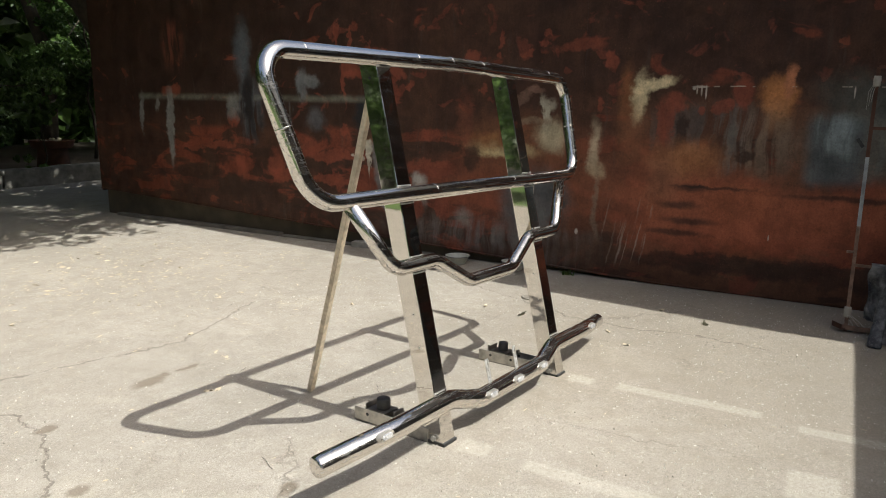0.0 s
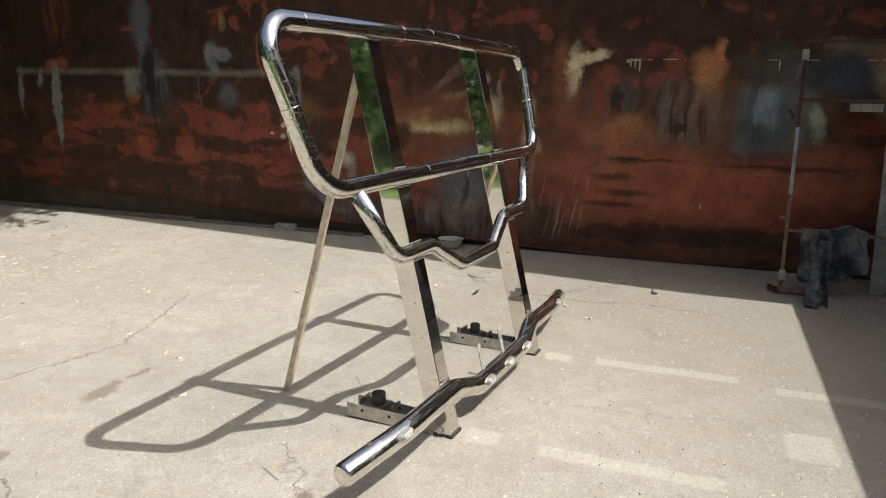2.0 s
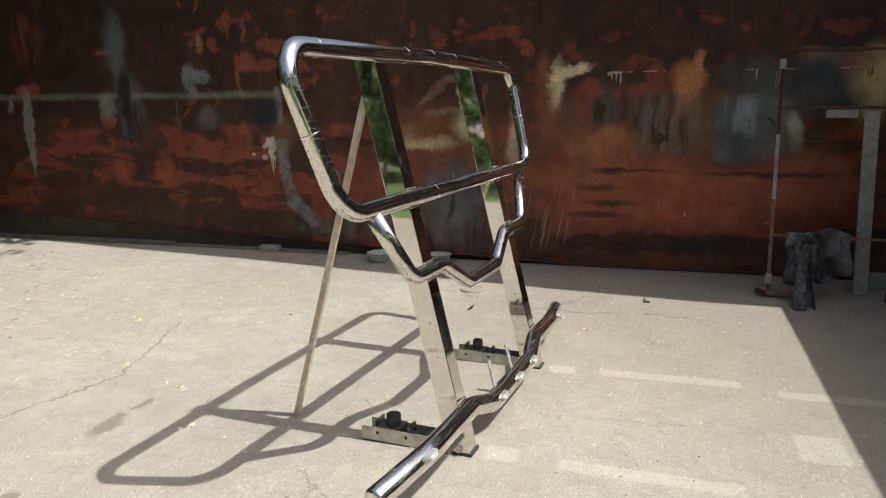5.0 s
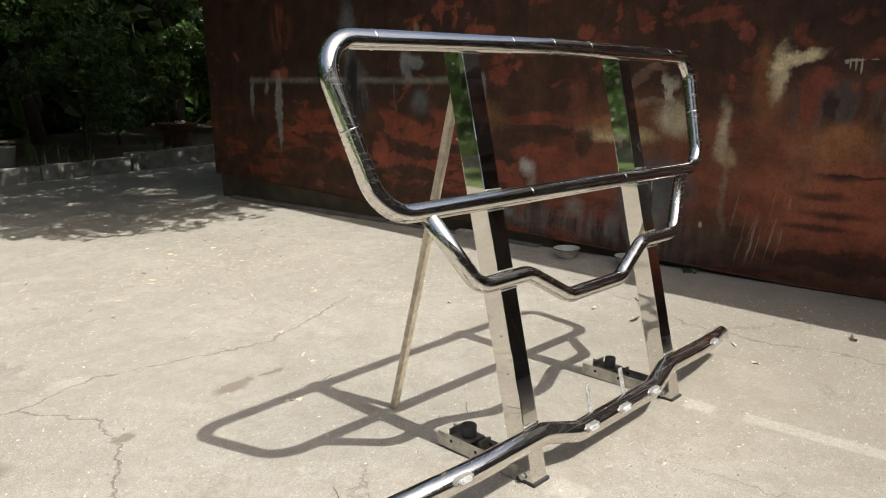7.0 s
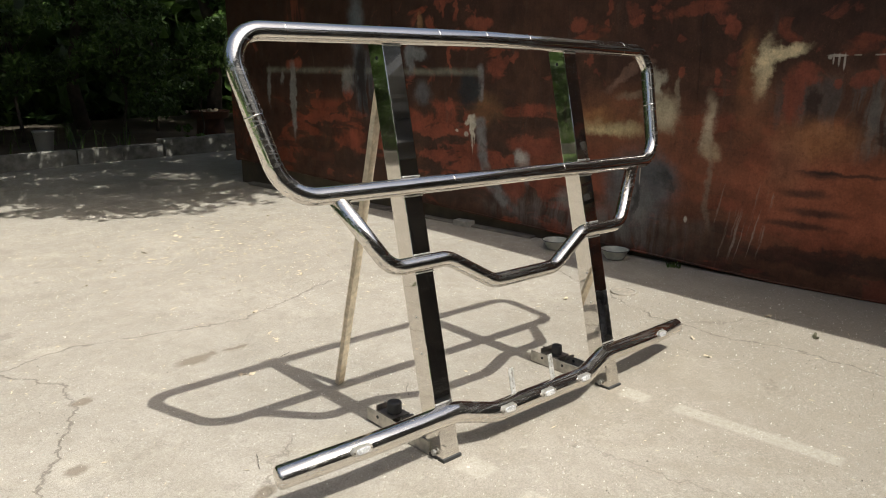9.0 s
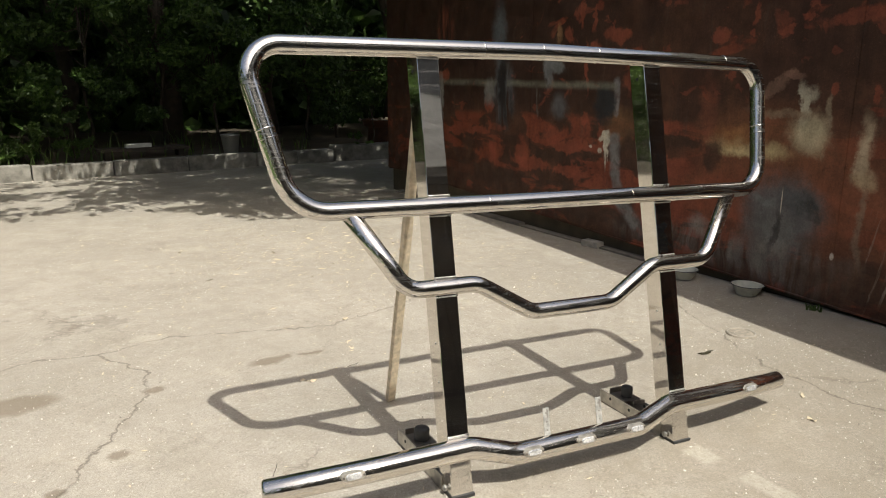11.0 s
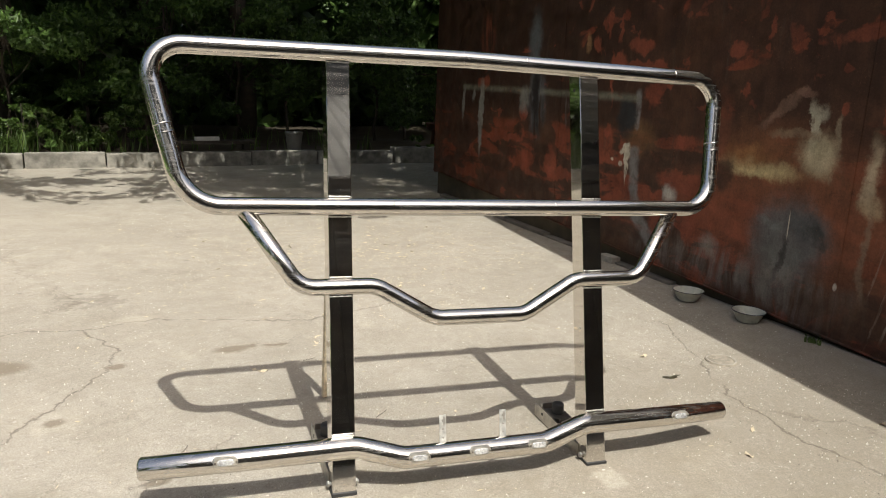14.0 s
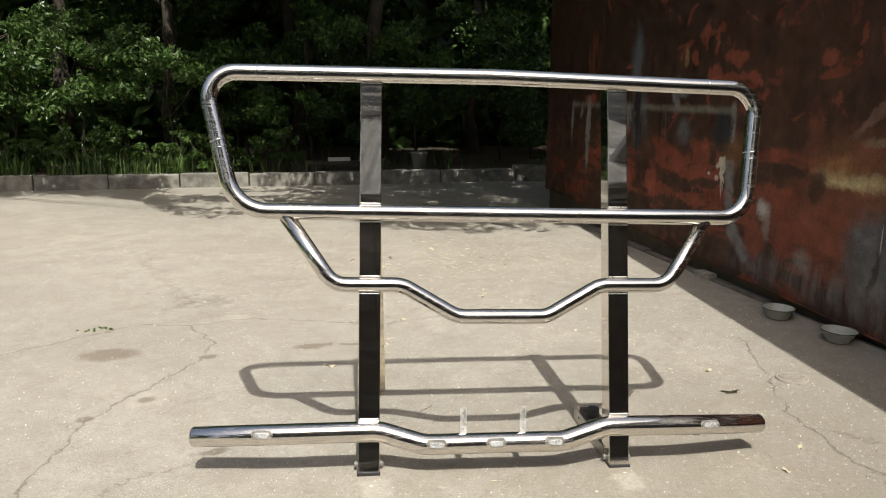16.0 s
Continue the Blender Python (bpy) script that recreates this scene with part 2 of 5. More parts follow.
def mat_wall():
    """Old brown paint over red primer and rust, with sprayed patches, brush strokes and runs."""
    n = Nodes("rusty_painted_steel", 0.55)
    c3 = n.xyz()
    y, z = c3[1], c3[2]
    p0 = n.combine(y, z, 0.0)
    wob = n.vmath('SUBTRACT', n.noise(4.5, 4, 0.55, color=True), (0.5, 0.5, 0.5))
    ripple = n.vmath('SUBTRACT', n.noise(17, 4, 0.6, color=True), (0.5, 0.5, 0.5))
    fray = n.vmath('SUBTRACT', n.noise(70, 4, 0.7, color=True), (0.5, 0.5, 0.5))

    def bent(a, b, f):
        return n.vmath('ADD', n.vmath('ADD', p0, n.vmath('MULTIPLY', wob, (a, a, 0))), n.vmath('ADD', n.vmath('MULTIPLY', ripple, (b, b, 0)), n.vmath('MULTIPLY', fray, (f, f, 0))))
    torn, loose, sq = bent(0.20, 0.08, 0.014), bent(0.16, 0.07, 0.03), bent(0.05, 0.035, 0.012)
    # brush strokes, layered blotches and fine grime
    bend = n.math('ADD', y, n.math('MULTIPLY', n.noise(2.2, 3), 0.18))
    stroke = n.noise(1.0, 4, 0.6, vec=n.combine(n.math('MULTIPLY', bend, 16.0), n.math('MULTIPLY', z, 1.5), 5.0))
    streak = n.noise(1.0, 5, 0.65, vec=n.combine(n.math('MULTIPLY', bend, 7.0), n.math('MULTIPLY', z, 0.8), 0.0))
    wide = n.noise(1.0, 4, 0.52, vec=n.combine(n.math('MULTIPLY', y, 2.1), n.math('MULTIPLY', z, 4.2), 3.0), distort=0.9)
    layer = n.noise(1.0, 5, 0.55, vec=n.combine(n.math('MULTIPLY', y, 1.6), n.math('MULTIPLY', z, 8.0), 21.0), distort=0.4)
    flake = n.noise(1.0, 4, 0.52, vec=n.combine(n.math('MULTIPLY', y, 4.4), n.math('MULTIPLY', z, 5.0), 9.0), distort=0.7)
    soft = n.noise(2.6, 5, 0.6)
    grime = n.noise(30, 6, 0.7)
    edge = n.math('MULTIPLY', n.math('SUBTRACT', n.noise(48, 5, 0.75), 0.5), 0.9)
    brown = n.mix(n.ramp(streak, 0.3, 0.7), (0.034, 0.0132, 0.0080), (0.061, 0.0245, 0.0142))
    brown = n.mix(n.ramp(soft, 0.4, 0.7, 0, 0.6), brown, (0.078, 0.034, 0.018))
    # lighter brown low at the near end, darker brown high at the far end
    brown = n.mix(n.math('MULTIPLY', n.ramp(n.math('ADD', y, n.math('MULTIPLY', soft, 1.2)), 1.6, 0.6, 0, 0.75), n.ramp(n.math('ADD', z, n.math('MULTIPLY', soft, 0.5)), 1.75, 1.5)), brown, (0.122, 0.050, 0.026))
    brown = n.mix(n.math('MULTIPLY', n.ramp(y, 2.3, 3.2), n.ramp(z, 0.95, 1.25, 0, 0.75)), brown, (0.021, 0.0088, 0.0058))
    red = n.mix(n.ramp(grime, 0.3, 0.7), (0.145, 0.033, 0.0165), (0.24, 0.058, 0.028))
    red = n.mix(n.ramp(soft, 0.35, 0.65, 0, 0.45), red, (0.125, 0.034, 0.018))
    high = n.ramp(n.math('ADD', z, n.math('MULTIPLY', n.math('SUBTRACT', wide, 0.5), 0.9)), 1.02, 1.22)
    base = n.math('ADD', z, n.math('MULTIPLY', n.math('SUBTRACT', layer, 0.5), 0.7))
    far = n.ramp(y, 3.0, 5.2)
    # how far brown lies over the red: whole above, patchy in the middle, mostly whole along the foot
    brown_cover = n.math('ADD', n.math('MULTIPLY', high, 0.16), n.math('ADD', n.ramp(base, 0.34, 0.12, 0, 0.12), n.math('MULTIPLY', far, 0.05)))
    worn = n.math('SUBTRACT', wide, brown_cover)
    c = n.mix(n.math('MULTIPLY', n.ramp(worn, 0.462, 0.535), 0.9), brown, red)
    c = n.mix(n.math('MULTIPLY', n.ramp(n.math('SUBTRACT', layer, n.math('MULTIPLY', high, 0.2)), 0.555, 0.60), 0.75), c, (0.043, 0.019, 0.012))
    c = n.mix(n.math('MULTIPLY', n.ramp(n.math('SUBTRACT', flake, n.math('MULTIPLY', far, 0.04)), 0.612, 0.66), 0.75), c, (0.165, 0.043, 0.024))
    c = n.mix(n.math('MULTIPLY', n.ramp(stroke, 0.56, 0.70), n.ramp(n.noise(1.3, 3), 0.45, 0.6, 0, 0.4)), c, (0.070, 0.048, 0.038))
    cream, orange, black = (0.88, 0.72, 0.43), (0.62, 0.25, 0.085), (0.016, 0.011, 0.010)
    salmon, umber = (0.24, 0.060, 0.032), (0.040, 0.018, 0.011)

    def lay(m, colour, amount):
        nonlocal c
        c = n.mix(n.math('MULTIPLY', m, amount), c, colour)

    def flaked(at, r, colour, amount=0.85, turn=0.0):
        """A patch with a torn edge."""
        lay(patch(n, torn, at, r, 0.26, turn), colour, amount)

    def spray(at, r, colour, amount=0.8, fade=0.7, turn=0.0, grain=0.25):
        """A sprayed patch, whose rim thins out into fine grain."""
        m = patch(n, loose, at, r, fade, turn)
        rim = n.math('MULTIPLY', edge, n.math('MULTIPLY', m, n.math('SUBTRACT', 1.0, m)))
        lay(n.math('MAXIMUM', n.math('ADD', m, n.math('MULTIPLY', rim, 4.0 * grain)), 0.0), colour, amount)

    def smear(at, r, colour, amount=0.8, fade=0.4, lo=0.42, hi=0.58):
        """Vertical brush strokes."""
        lay(n.math('MULTIPLY', patch(n, loose, at, r, fade), n.ramp(stroke, lo, hi)), colour, amount)

    # ---- from the near end to the first pale figure
    brick_red = (0.42, 0.122, 0.054)
    spray((-0.40, 0.62), (0.62, 0.20), brick_red, 0.75, 0.5)
    spray((-0.62, 0.42), (0.55, 0.12), (0.36, 0.098, 0.046), 0.85, 0.6)
    spray((0.02, 0.62), (0.34, 0.36), (0.31, 0.095, 0.046), 0.8, 0.6)
    spray((-1.30, 0.60), (0.55, 0.16), (0.33, 0.094, 0.044), 0.85, 0.6)
    spray((-1.55, 0.80), (0.22, 0.09), (0.25, 0.080, 0.036), 0.8, 0.6)
    spray((-0.52, 0.30), (0.12, 0.07), (0.26, 0.072, 0.030), 0.7, 0.5)
    spray((-0.85, 1.05), (0.10, 0.26), (0.19, 0.085, 0.045), 0.6, 0.7)
    # dark brown patches low along the foot
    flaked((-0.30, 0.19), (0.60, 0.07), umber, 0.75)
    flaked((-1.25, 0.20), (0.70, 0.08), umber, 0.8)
    smear((-0.30, 1.12), (0.44, 0.19), (0.105, 0.080, 0.068), 0.9, 0.35, 0.38, 0.54)
    smear((-0.60, 1.06), (0.26, 0.22), (0.20, 0.135, 0.09), 0.85, 0.4)
    smear((-0.42, 1.04), (0.10, 0.20), (0.115, 0.112, 0.105), 0.7, 0.4)
    flaked((-0.10, 1.10), (0.05, 0.13), umber, 0.8)
    flaked((-0.34, 1.00), (0.05, 0.07), umber, 0.75)
    flaked((-0.52, 0.97), (0.06, 0.05), umber, 0.8)
    spray((-0.15, 0.93), (0.23, 0.12), (0.37, 0.15, 0.06), 0.85, 0.6)
    spray((0.02, 0.80), (0.10, 0.20), (0.24, 0.105, 0.055), 0.6, 0.7)
    for at, r in (((-0.33, 0.735), (0.26, 0.010)), ((-0.19, 0.725), (0.11, 0.026)), ((-0.12, 0.60), (0.12, 0.026)), ((-0.19, 0.49), (0.17, 0.024)), ((-1.25, 0.715), (0.42, 0.018)), ((-0.10, 0.40), (0.20, 0.022))):
        lay(patch(n, sq, at, r, 0.6), black, 0.7)
    spray((0.21, 1.33), (0.055, 0.18), cream, 0.95, 0.45, -6)
    spray((0.12, 1.43), (0.13, 0.04), cream, 0.95, 0.5, 12)
    spray((0.30, 1.36), (0.05, 0.18), (0.30, 0.115, 0.04), 0.6, 0.7)
    spray((0.24, 1.08), (0.10, 0.20), (0.22, 0.085, 0.038), 0.7, 0.7)
    spray((-0.70, 1.36), (0.11, 0.13), orange, 0.95, 0.45, 25)
    spray((-0.755, 1.45), (0.04, 0.12), (0.52, 0.20, 0.095), 0.9, 0.4)
    spray((-0.71, 1.22), (0.09, 0.10), (0.30, 0.17, 0.09), 0.55, 0.6)
    for at, r in (((-0.48, 1.38), (0.07, 0.11)), ((-0.36, 1.30), (0.05, 0.05)), ((-0.06, 1.30), (0.07, 0.07)), ((0.02, 1.18), (0.06, 0.15)), ((-0.24, 1.27), (0.03, 0.04)), ((-1.46, 1.52), (0.05, 0.04)), ((-2.0, 1.53), (0.16, 0.03)), ((0.42, 1.62), (0.05, 0.07))):
        flaked(at, r, salmon, 0.8)
    # ---- the blue-grey sprayed square with its pale halo, and the dark cloud beside it
    spray((-1.22, 1.34), (0.26, 0.13), (0.075, 0.082, 0.070), 0.85, 0.6, -15)
    lay(slab(n, sq, (-1.38, 0.84), (-0.90, 1.25), 0.06), (0.135, 0.142, 0.118), 0.75)
    lay(slab(n, sq, (-1.22, 0.80), (-0.90, 1.22), 0.05), (0.090, 0.106, 0.112), 0.85)
    lay(n.math('MULTIPLY', slab(n, sq, (-1.15, 0.98), (-0.96, 1.24), 0.05), n.ramp(stroke, 0.36, 0.6)), (0.26, 0.30, 0.30), 0.85)
    lay(slab(n, sq, (-1.09, 0.84), (-0.98, 1.02), 0.05), (0.050, 0.056, 0.058), 0.8)
    smear((-1.27, 1.02), (0.08, 0.16), (0.155, 0.165, 0.150), 0.7, 0.5)
    spray((-1.40, 1.02), (0.045, 0.12), (0.40, 0.41, 0.29), 0.85, 0.6)
    spray((-1.55, 1.34), (0.22, 0.17), (0.050, 0.060, 0.066), 0.9, 0.6, 0, 0.4)
    spray((-1.60, 1.50), (0.16, 0.05), (0.17, 0.14, 0.10), 0.6, 0.6)
    spray((-1.86, 1.32), (0.13, 0.19), (0.56, 0.42, 0.19), 0.9, 0.7)
    spray((-1.74, 1.46), (0.12, 0.07), (0.25, 0.10, 0.045), 0.6, 0.6)
    spray((-2.10, 1.30), (0.10, 0.20), (0.15, 0.07, 0.03), 0.6, 0.7)
    flaked((-1.05, 1.70), (0.04, 0.03), salmon, 0.7)
    flaked((-1.66, 1.69), (0.12, 0.04), salmon, 0.6)
    # ---- the pale figure-like patch, cream smear and the grey field under it
    spray((1.30, 0.62), (0.62, 0.24), (0.215, 0.062, 0.030), 0.75, 0.6)
    spray((0.62, 0.70), (0.26, 0.34), (0.22, 0.075, 0.036), 0.75, 0.6)
    spray((1.15, 0.98), (0.42, 0.20), (0.21, 0.082, 0.036), 0.75, 0.7)
    spray((1.60, 1.16), (0.07, 0.20), (0.165, 0.054, 0.030), 0.7, 0.5)
    spray((0.925, 1.20), (0.035, 0.14), (0.47, 0.42, 0.31), 0.9, 0.35)
    spray((0.90, 1.28), (0.05, 0.05), (0.40, 0.36, 0.27), 0.8, 0.5)
    spray((0.86, 1.05), (0.12, 0.11), (0.47, 0.40, 0.26), 0.85, 0.5)
    spray((0.74, 1.16), (0.025, 0.10), (0.30, 0.24, 0.16), 0.7, 0.6)
    spray((1.04, 1.15), (0.16, 0.028), (0.24, 0.165, 0.105), 0.75, 0.5)
    spray((1.14, 1.30), (0.16, 0.028), (0.20, 0.115, 0.08), 0.75, 0.5, 35)
    flaked((0.98, 1.38), (0.07, 0.035), (0.22, 0.12, 0.085), 0.7)
    spray((1.27, 0.92), (0.26, 0.055), (0.58, 0.46, 0.24), 0.9, 0.55, -4)
    spray((1.36, 0.99), (0.16, 0.06), (0.34, 0.16, 0.06), 0.7, 0.7)
    spray((0.52, 0.96), (0.045, 0.18), (0.52, 0.42, 0.28), 0.8, 0.6)
    spray((0.49, 0.80), (0.07, 0.06), (0.44, 0.33, 0.20), 0.7, 0.6)
    spray((0.50, 0.50), (0.025, 0.26), (0.24, 0.175, 0.12), 0.65, 0.6)
    spray((0.98, 0.54), (0.26, 0.23), (0.110, 0.118, 0.122), 0.9, 0.4, 0, 0.5)
    spray((0.86, 0.63), (0.14, 0.09), (0.070, 0.076, 0.080), 0.85, 0.5)
    spray((1.06, 0.36), (0.16, 0.16), (0.150, 0.148, 0.140), 0.75, 0.6)
    spray((0.80, 0.60), (0.045, 0.07), (0.030, 0.031, 0.034), 0.8, 0.5)
    spray((0.745, 0.52), (0.03, 0.04), (0.045, 0.045, 0.047), 0.7, 0.5)
    spray((1.03, 0.40), (0.022, 0.17), (0.030, 0.028, 0.028), 0.8, 0.5, -10)
    spray((1.12, 0.62), (0.08, 0.03), (0.15, 0.155, 0.155), 0.7, 0.6)
    smear((0.90, 0.20), (0.50, 0.13), (0.165, 0.155, 0.140), 0.7, 0.6, 0.30, 0.70)
    smear((1.70, 0.24), (0.62, 0.11), (0.185, 0.175, 0.160), 0.7, 0.6, 0.30, 0.70)
    spray((1.62, 0.36), (0.06, 0.07), (0.24, 0.225, 0.205), 0.65, 0.6)
    spray((0.55, 0.18), (0.28, 0.10), (0.075, 0.036, 0.020), 0.7, 0.6)
    for at, r in (((1.08, 1.65), (0.06, 0.025)), ((0.65, 1.71), (0.17, 0.05)), ((0.94, 1.73), (0.06, 0.018)), ((1.55, 1.63), (0.07, 0.05)), ((1.30, 1.65), (0.03, 0.03)), ((1.29, 1.77), (0.03, 0.05)), ((0.92, 1.80), (0.03, 0.02)),
                  ((1.44, 1.40), (0.03, 0.06)), ((1.92, 1.02), (0.10, 0.05)), ((0.72, 1.32), (0.03, 0.05)), ((0.47, 1.30), (0.03, 0.05)),
                  ((2.30, 1.34), (0.085, 0.095)), ((2.13, 1.42), (0.04, 0.035)), ((2.52, 1.53), (0.26, 0.04)), ((2.48, 1.68), (0.12, 0.05)), ((2.72, 1.56), (0.10, 0.08)), ((2.24, 1.54), (0.08, 0.05)), ((2.79, 1.45), (0.02, 0.22)), ((2.87, 1.86), (0.025, 0.10)), ((2.72, 1.82), (0.02, 0.10)),
                  ((3.02, 1.70), (0.06, 0.06)), ((2.93, 0.80), (0.36, 0.055)), ((3.20, 0.86), (0.12, 0.07)), ((2.80, 1.02), (0.03, 0.05)), ((4.42, 0.86), (0.32, 0.05)), ((4.12, 1.12), (0.05, 0.10)), ((4.03, 0.62), (0.07, 0.15)), ((4.75, 0.80), (0.22, 0.03)), ((3.62, 0.70), (0.10, 0.14)), ((2.62, 0.92), (0.04, 0.08)),
                  ((3.45, 0.60), (0.26, 0.05)), ((2.95, 0.58), (0.20, 0.045)), ((2.10, 0.42), (0.10, 0.14)), ((1.92, 0.74), (0.22, 0.07)), ((1.80, 0.46), (0.05, 0.14)), ((2.16, 0.60), (0.07, 0.05)), ((4.95, 1.36), (0.14, 0.05))):
        flaked(at, r, salmon, 0.7)
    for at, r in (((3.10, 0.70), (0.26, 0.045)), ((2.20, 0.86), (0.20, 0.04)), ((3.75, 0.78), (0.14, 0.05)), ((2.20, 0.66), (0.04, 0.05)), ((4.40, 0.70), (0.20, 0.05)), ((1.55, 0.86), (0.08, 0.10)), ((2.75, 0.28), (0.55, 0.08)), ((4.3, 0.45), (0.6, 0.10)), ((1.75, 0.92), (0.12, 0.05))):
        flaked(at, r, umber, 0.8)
    # ---- white splash, spot and the bent grey run
    spray((2.40, 1.02), (0.16, 0.12), (0.155, 0.080, 0.034), 0.75, 0.6)
    flaked((2.575, 0.915), (0.075, 0.030), (0.56, 0.50, 0.39), 0.9, 20)
    flaked((2.53, 0.87), (0.035, 0.095), (0.58, 0.53, 0.42), 0.95, -12)
    for at, r in (((2.545, 0.74), (0.008, 0.10)), ((2.525, 0.78), (0.006, 0.07)), ((2.56, 0.78), (0.006, 0.06)), ((2.615, 0.79), (0.022, 0.022)), ((2.72, 0.82), (0.015, 0.015))):
        lay(patch(n, sq, at, r, 0.3), (0.50, 0.45, 0.36), 0.8)
    for a, b, w in (((2.46, 1.34), (2.46, 1.10), 0.045), ((2.455, 0.90), (2.43, 0.62), 0.075), ((2.43, 0.62), (2.36, 0.42), 0.068), ((2.36, 0.42), (2.20, 0.28), 0.085)):
        lay(line(n, sq, a, b, w), (0.175, 0.172, 0.170), n.ramp(n.noise(11, 4, 0.6), 0.3, 0.6, 0.45, 0.85))
    spray((2.03, 0.64), (0.06, 0.06), (0.50, 0.47, 0.42), 0.9, 0.6)
    spray((1.98, 0.53), (0.035, 0.12), (0.24, 0.20, 0.18), 0.7, 0.6)
    smear((2.58, 1.16), (0.10, 0.15), (0.016, 0.019, 0.023), 1.0, 0.3, 0.26, 0.38)
    # ---- the pale painted band with its runs, the black smear and the blue-grey streaks
    band = slab(n, n.vmath('ADD', p0, n.vmath('ADD', n.vmath('MULTIPLY', wob, (0.02, 0.03, 0)), n.vmath('MULTIPLY', ripple, (0, 0.018, 0)))), (2.46, 1.275), (5.45, 1.325), 0.022)
    lay(band, (0.165, 0.165, 0.125), n.ramp(n.noise(4, 4, 0.6), 0.30, 0.6, 0.25, 0.85))
    smear((4.99, 1.00), (0.05, 0.36), (0.25, 0.245, 0.225), 0.95, 0.3, 0.22, 0.42)
    for at, r in (((5.42, 1.12), (0.025, 0.20)), ((5.18, 1.22), (0.03, 0.07)), ((4.12, 1.22), (0.08, 0.12))):
        spray(at, r, (0.20, 0.20, 0.185), 0.8, 0.4)
    spray((3.98, 1.70), (0.09, 0.26), (0.105, 0.125, 0.140), 0.85, 0.6)
    smear((3.90, 1.20), (0.15, 0.26), (0.115, 0.130, 0.145), 0.85, 0.5, 0.38, 0.55)
    spray((3.93, 1.27), (0.075, 0.24), (0.011, 0.011, 0.013), 1.0, 0.45)
    smear((3.84, 1.10), (0.09, 0.16), (0.016, 0.017, 0.020), 0.9, 0.4)
    spray((3.17, 1.45), (0.10, 0.05), (0.175, 0.185, 0.185), 0.85, 0.45)
    smear((3.27, 1.42), (0.06, 0.14), (0.165, 0.175, 0.180), 0.85, 0.4, 0.34, 0.5)
    spray((3.11, 1.12), (0.09, 0.10), (0.105, 0.112, 0.120), 0.75, 0.6)
    smear((3.44, 1.14), (0.05, 0.12), (0.12, 0.115, 0.11), 0.75, 0.4)
    spray((3.15, 1.72), (0.03, 0.06), (0.30, 0.17, 0.08), 0.7, 0.6)
    smear((4.9, 1.80), (0.14, 0.22), (0.18, 0.050, 0.030), 0.7, 0.5, 0.42, 0.55)
    # ---- slanting white drips and the broken chalk line
    drip = n.math('ADD', n.math('ADD', y, n.math('MULTIPLY', z, 0.20)), n.math('MULTIPLY', n.noise(7, 4, 0.6), 0.035))
    thin = n.noise(1.0, 3, 0.55, vec=n.combine(n.math('MULTIPLY', drip, 46.0), n.math('MULTIPLY', z, 1.2), 4.0))
    for at, r, amount in (((0.15, 0.42), (0.035, 0.24), 0.5), ((0.27, 0.27), (0.10, 0.15), 0.6), ((0.07, 0.64), (0.025, 0.15), 0.55), ((0.40, 0.40), (0.03, 0.30), 0.35)):
        lay(n.math('MULTIPLY', patch(n, loose, at, r, 0.4), n.ramp(thin, 0.55, 0.66)), (0.40, 0.32, 0.25), amount)
    dash = slab(n, n.vmath('ADD', p0, n.vmath('MULTIPLY', wob, (0, 0.012, 0))), (-1.9, 1.420), (-0.15, 1.427), 0.003)
    gap = n.ramp(n.noise(1.0, 3, 0.6, vec=n.combine(n.math('MULTIPLY', y, 8.0), 0.0, 7.0)), 0.52, 0.56)
    lay(n.math('MULTIPLY', dash, gap), (0.48, 0.42, 0.33), 0.75)
    for at, r in (((-0.21, 1.395), (0.006, 0.035)), ((-0.24, 1.385), (0.006, 0.045)), ((-0.18, 1.40), (0.005, 0.03)), ((-0.16, 1.41), (0.012, 0.012)), ((-0.20, 1.42), (0.05, 0.008)), ((-1.13, 1.39), (0.005, 0.035)), ((-0.46, 1.425), (0.03, 0.004)),
                  ((0.63, 0.335), (0.012, 0.022)), ((-0.72, 0.42), (0.004, 0.02)), ((0.99, 0.62), (0.004, 0.08))):
        lay(patch(n, p0, at, r, 0.3), (0.52, 0.46, 0.38), 0.85)
    for at in ((-1.80, 1.395), (-1.825, 1.40), (-1.815, 1.38)):
        lay(patch(n, p0, at, (0.005, 0.03), 0.3), (0.04, 0.03, 0.02), 0.8)
    # ---- thin dust, rust bloom and pin-holes
    lay(n.ramp(n.noise(7, 5, 0.7), 0.3, 0.7, 0.0, 1.0), (0.17, 0.115, 0.08), 0.09)
    lay(n.ramp(grime, 0.52, 0.75), (0.035, 0.015, 0.009), 0.40)
    lay(n.math('MULTIPLY', n.ramp(n.noise(110, 3, 0.7), 0.62, 0.70), n.ramp(n.noise(4, 3), 0.45, 0.62)), (0.26, 0.13, 0.065), 0.40)
    lay(n.ramp(n.voronoi(30), 0.03, 0.08, 1, 0), (0.025, 0.012, 0.009), 0.35)
    # uneven weathering over all coats: clouds, fine streaks that run down, and grain
    cloud = n.ramp(n.noise(5.5, 6, 0.7), 0.32, 0.68, 0.76, 1.24)
    fine = n.ramp(n.noise(1.0, 4, 0.65, vec=n.combine(n.math('MULTIPLY', bend, 60.0), n.math('MULTIPLY', z, 5.0), 2.0)), 0.3, 0.7, 0.95, 1.05)
    grain = n.ramp(n.noise(85, 4, 0.75), 0.32, 0.66, 0.86, 1.10)
    wear = n.math('MULTIPLY', n.math('MULTIPLY', cloud, fine), grain)
    c = n.vmath('MULTIPLY', c, n.combine(wear, wear, wear))
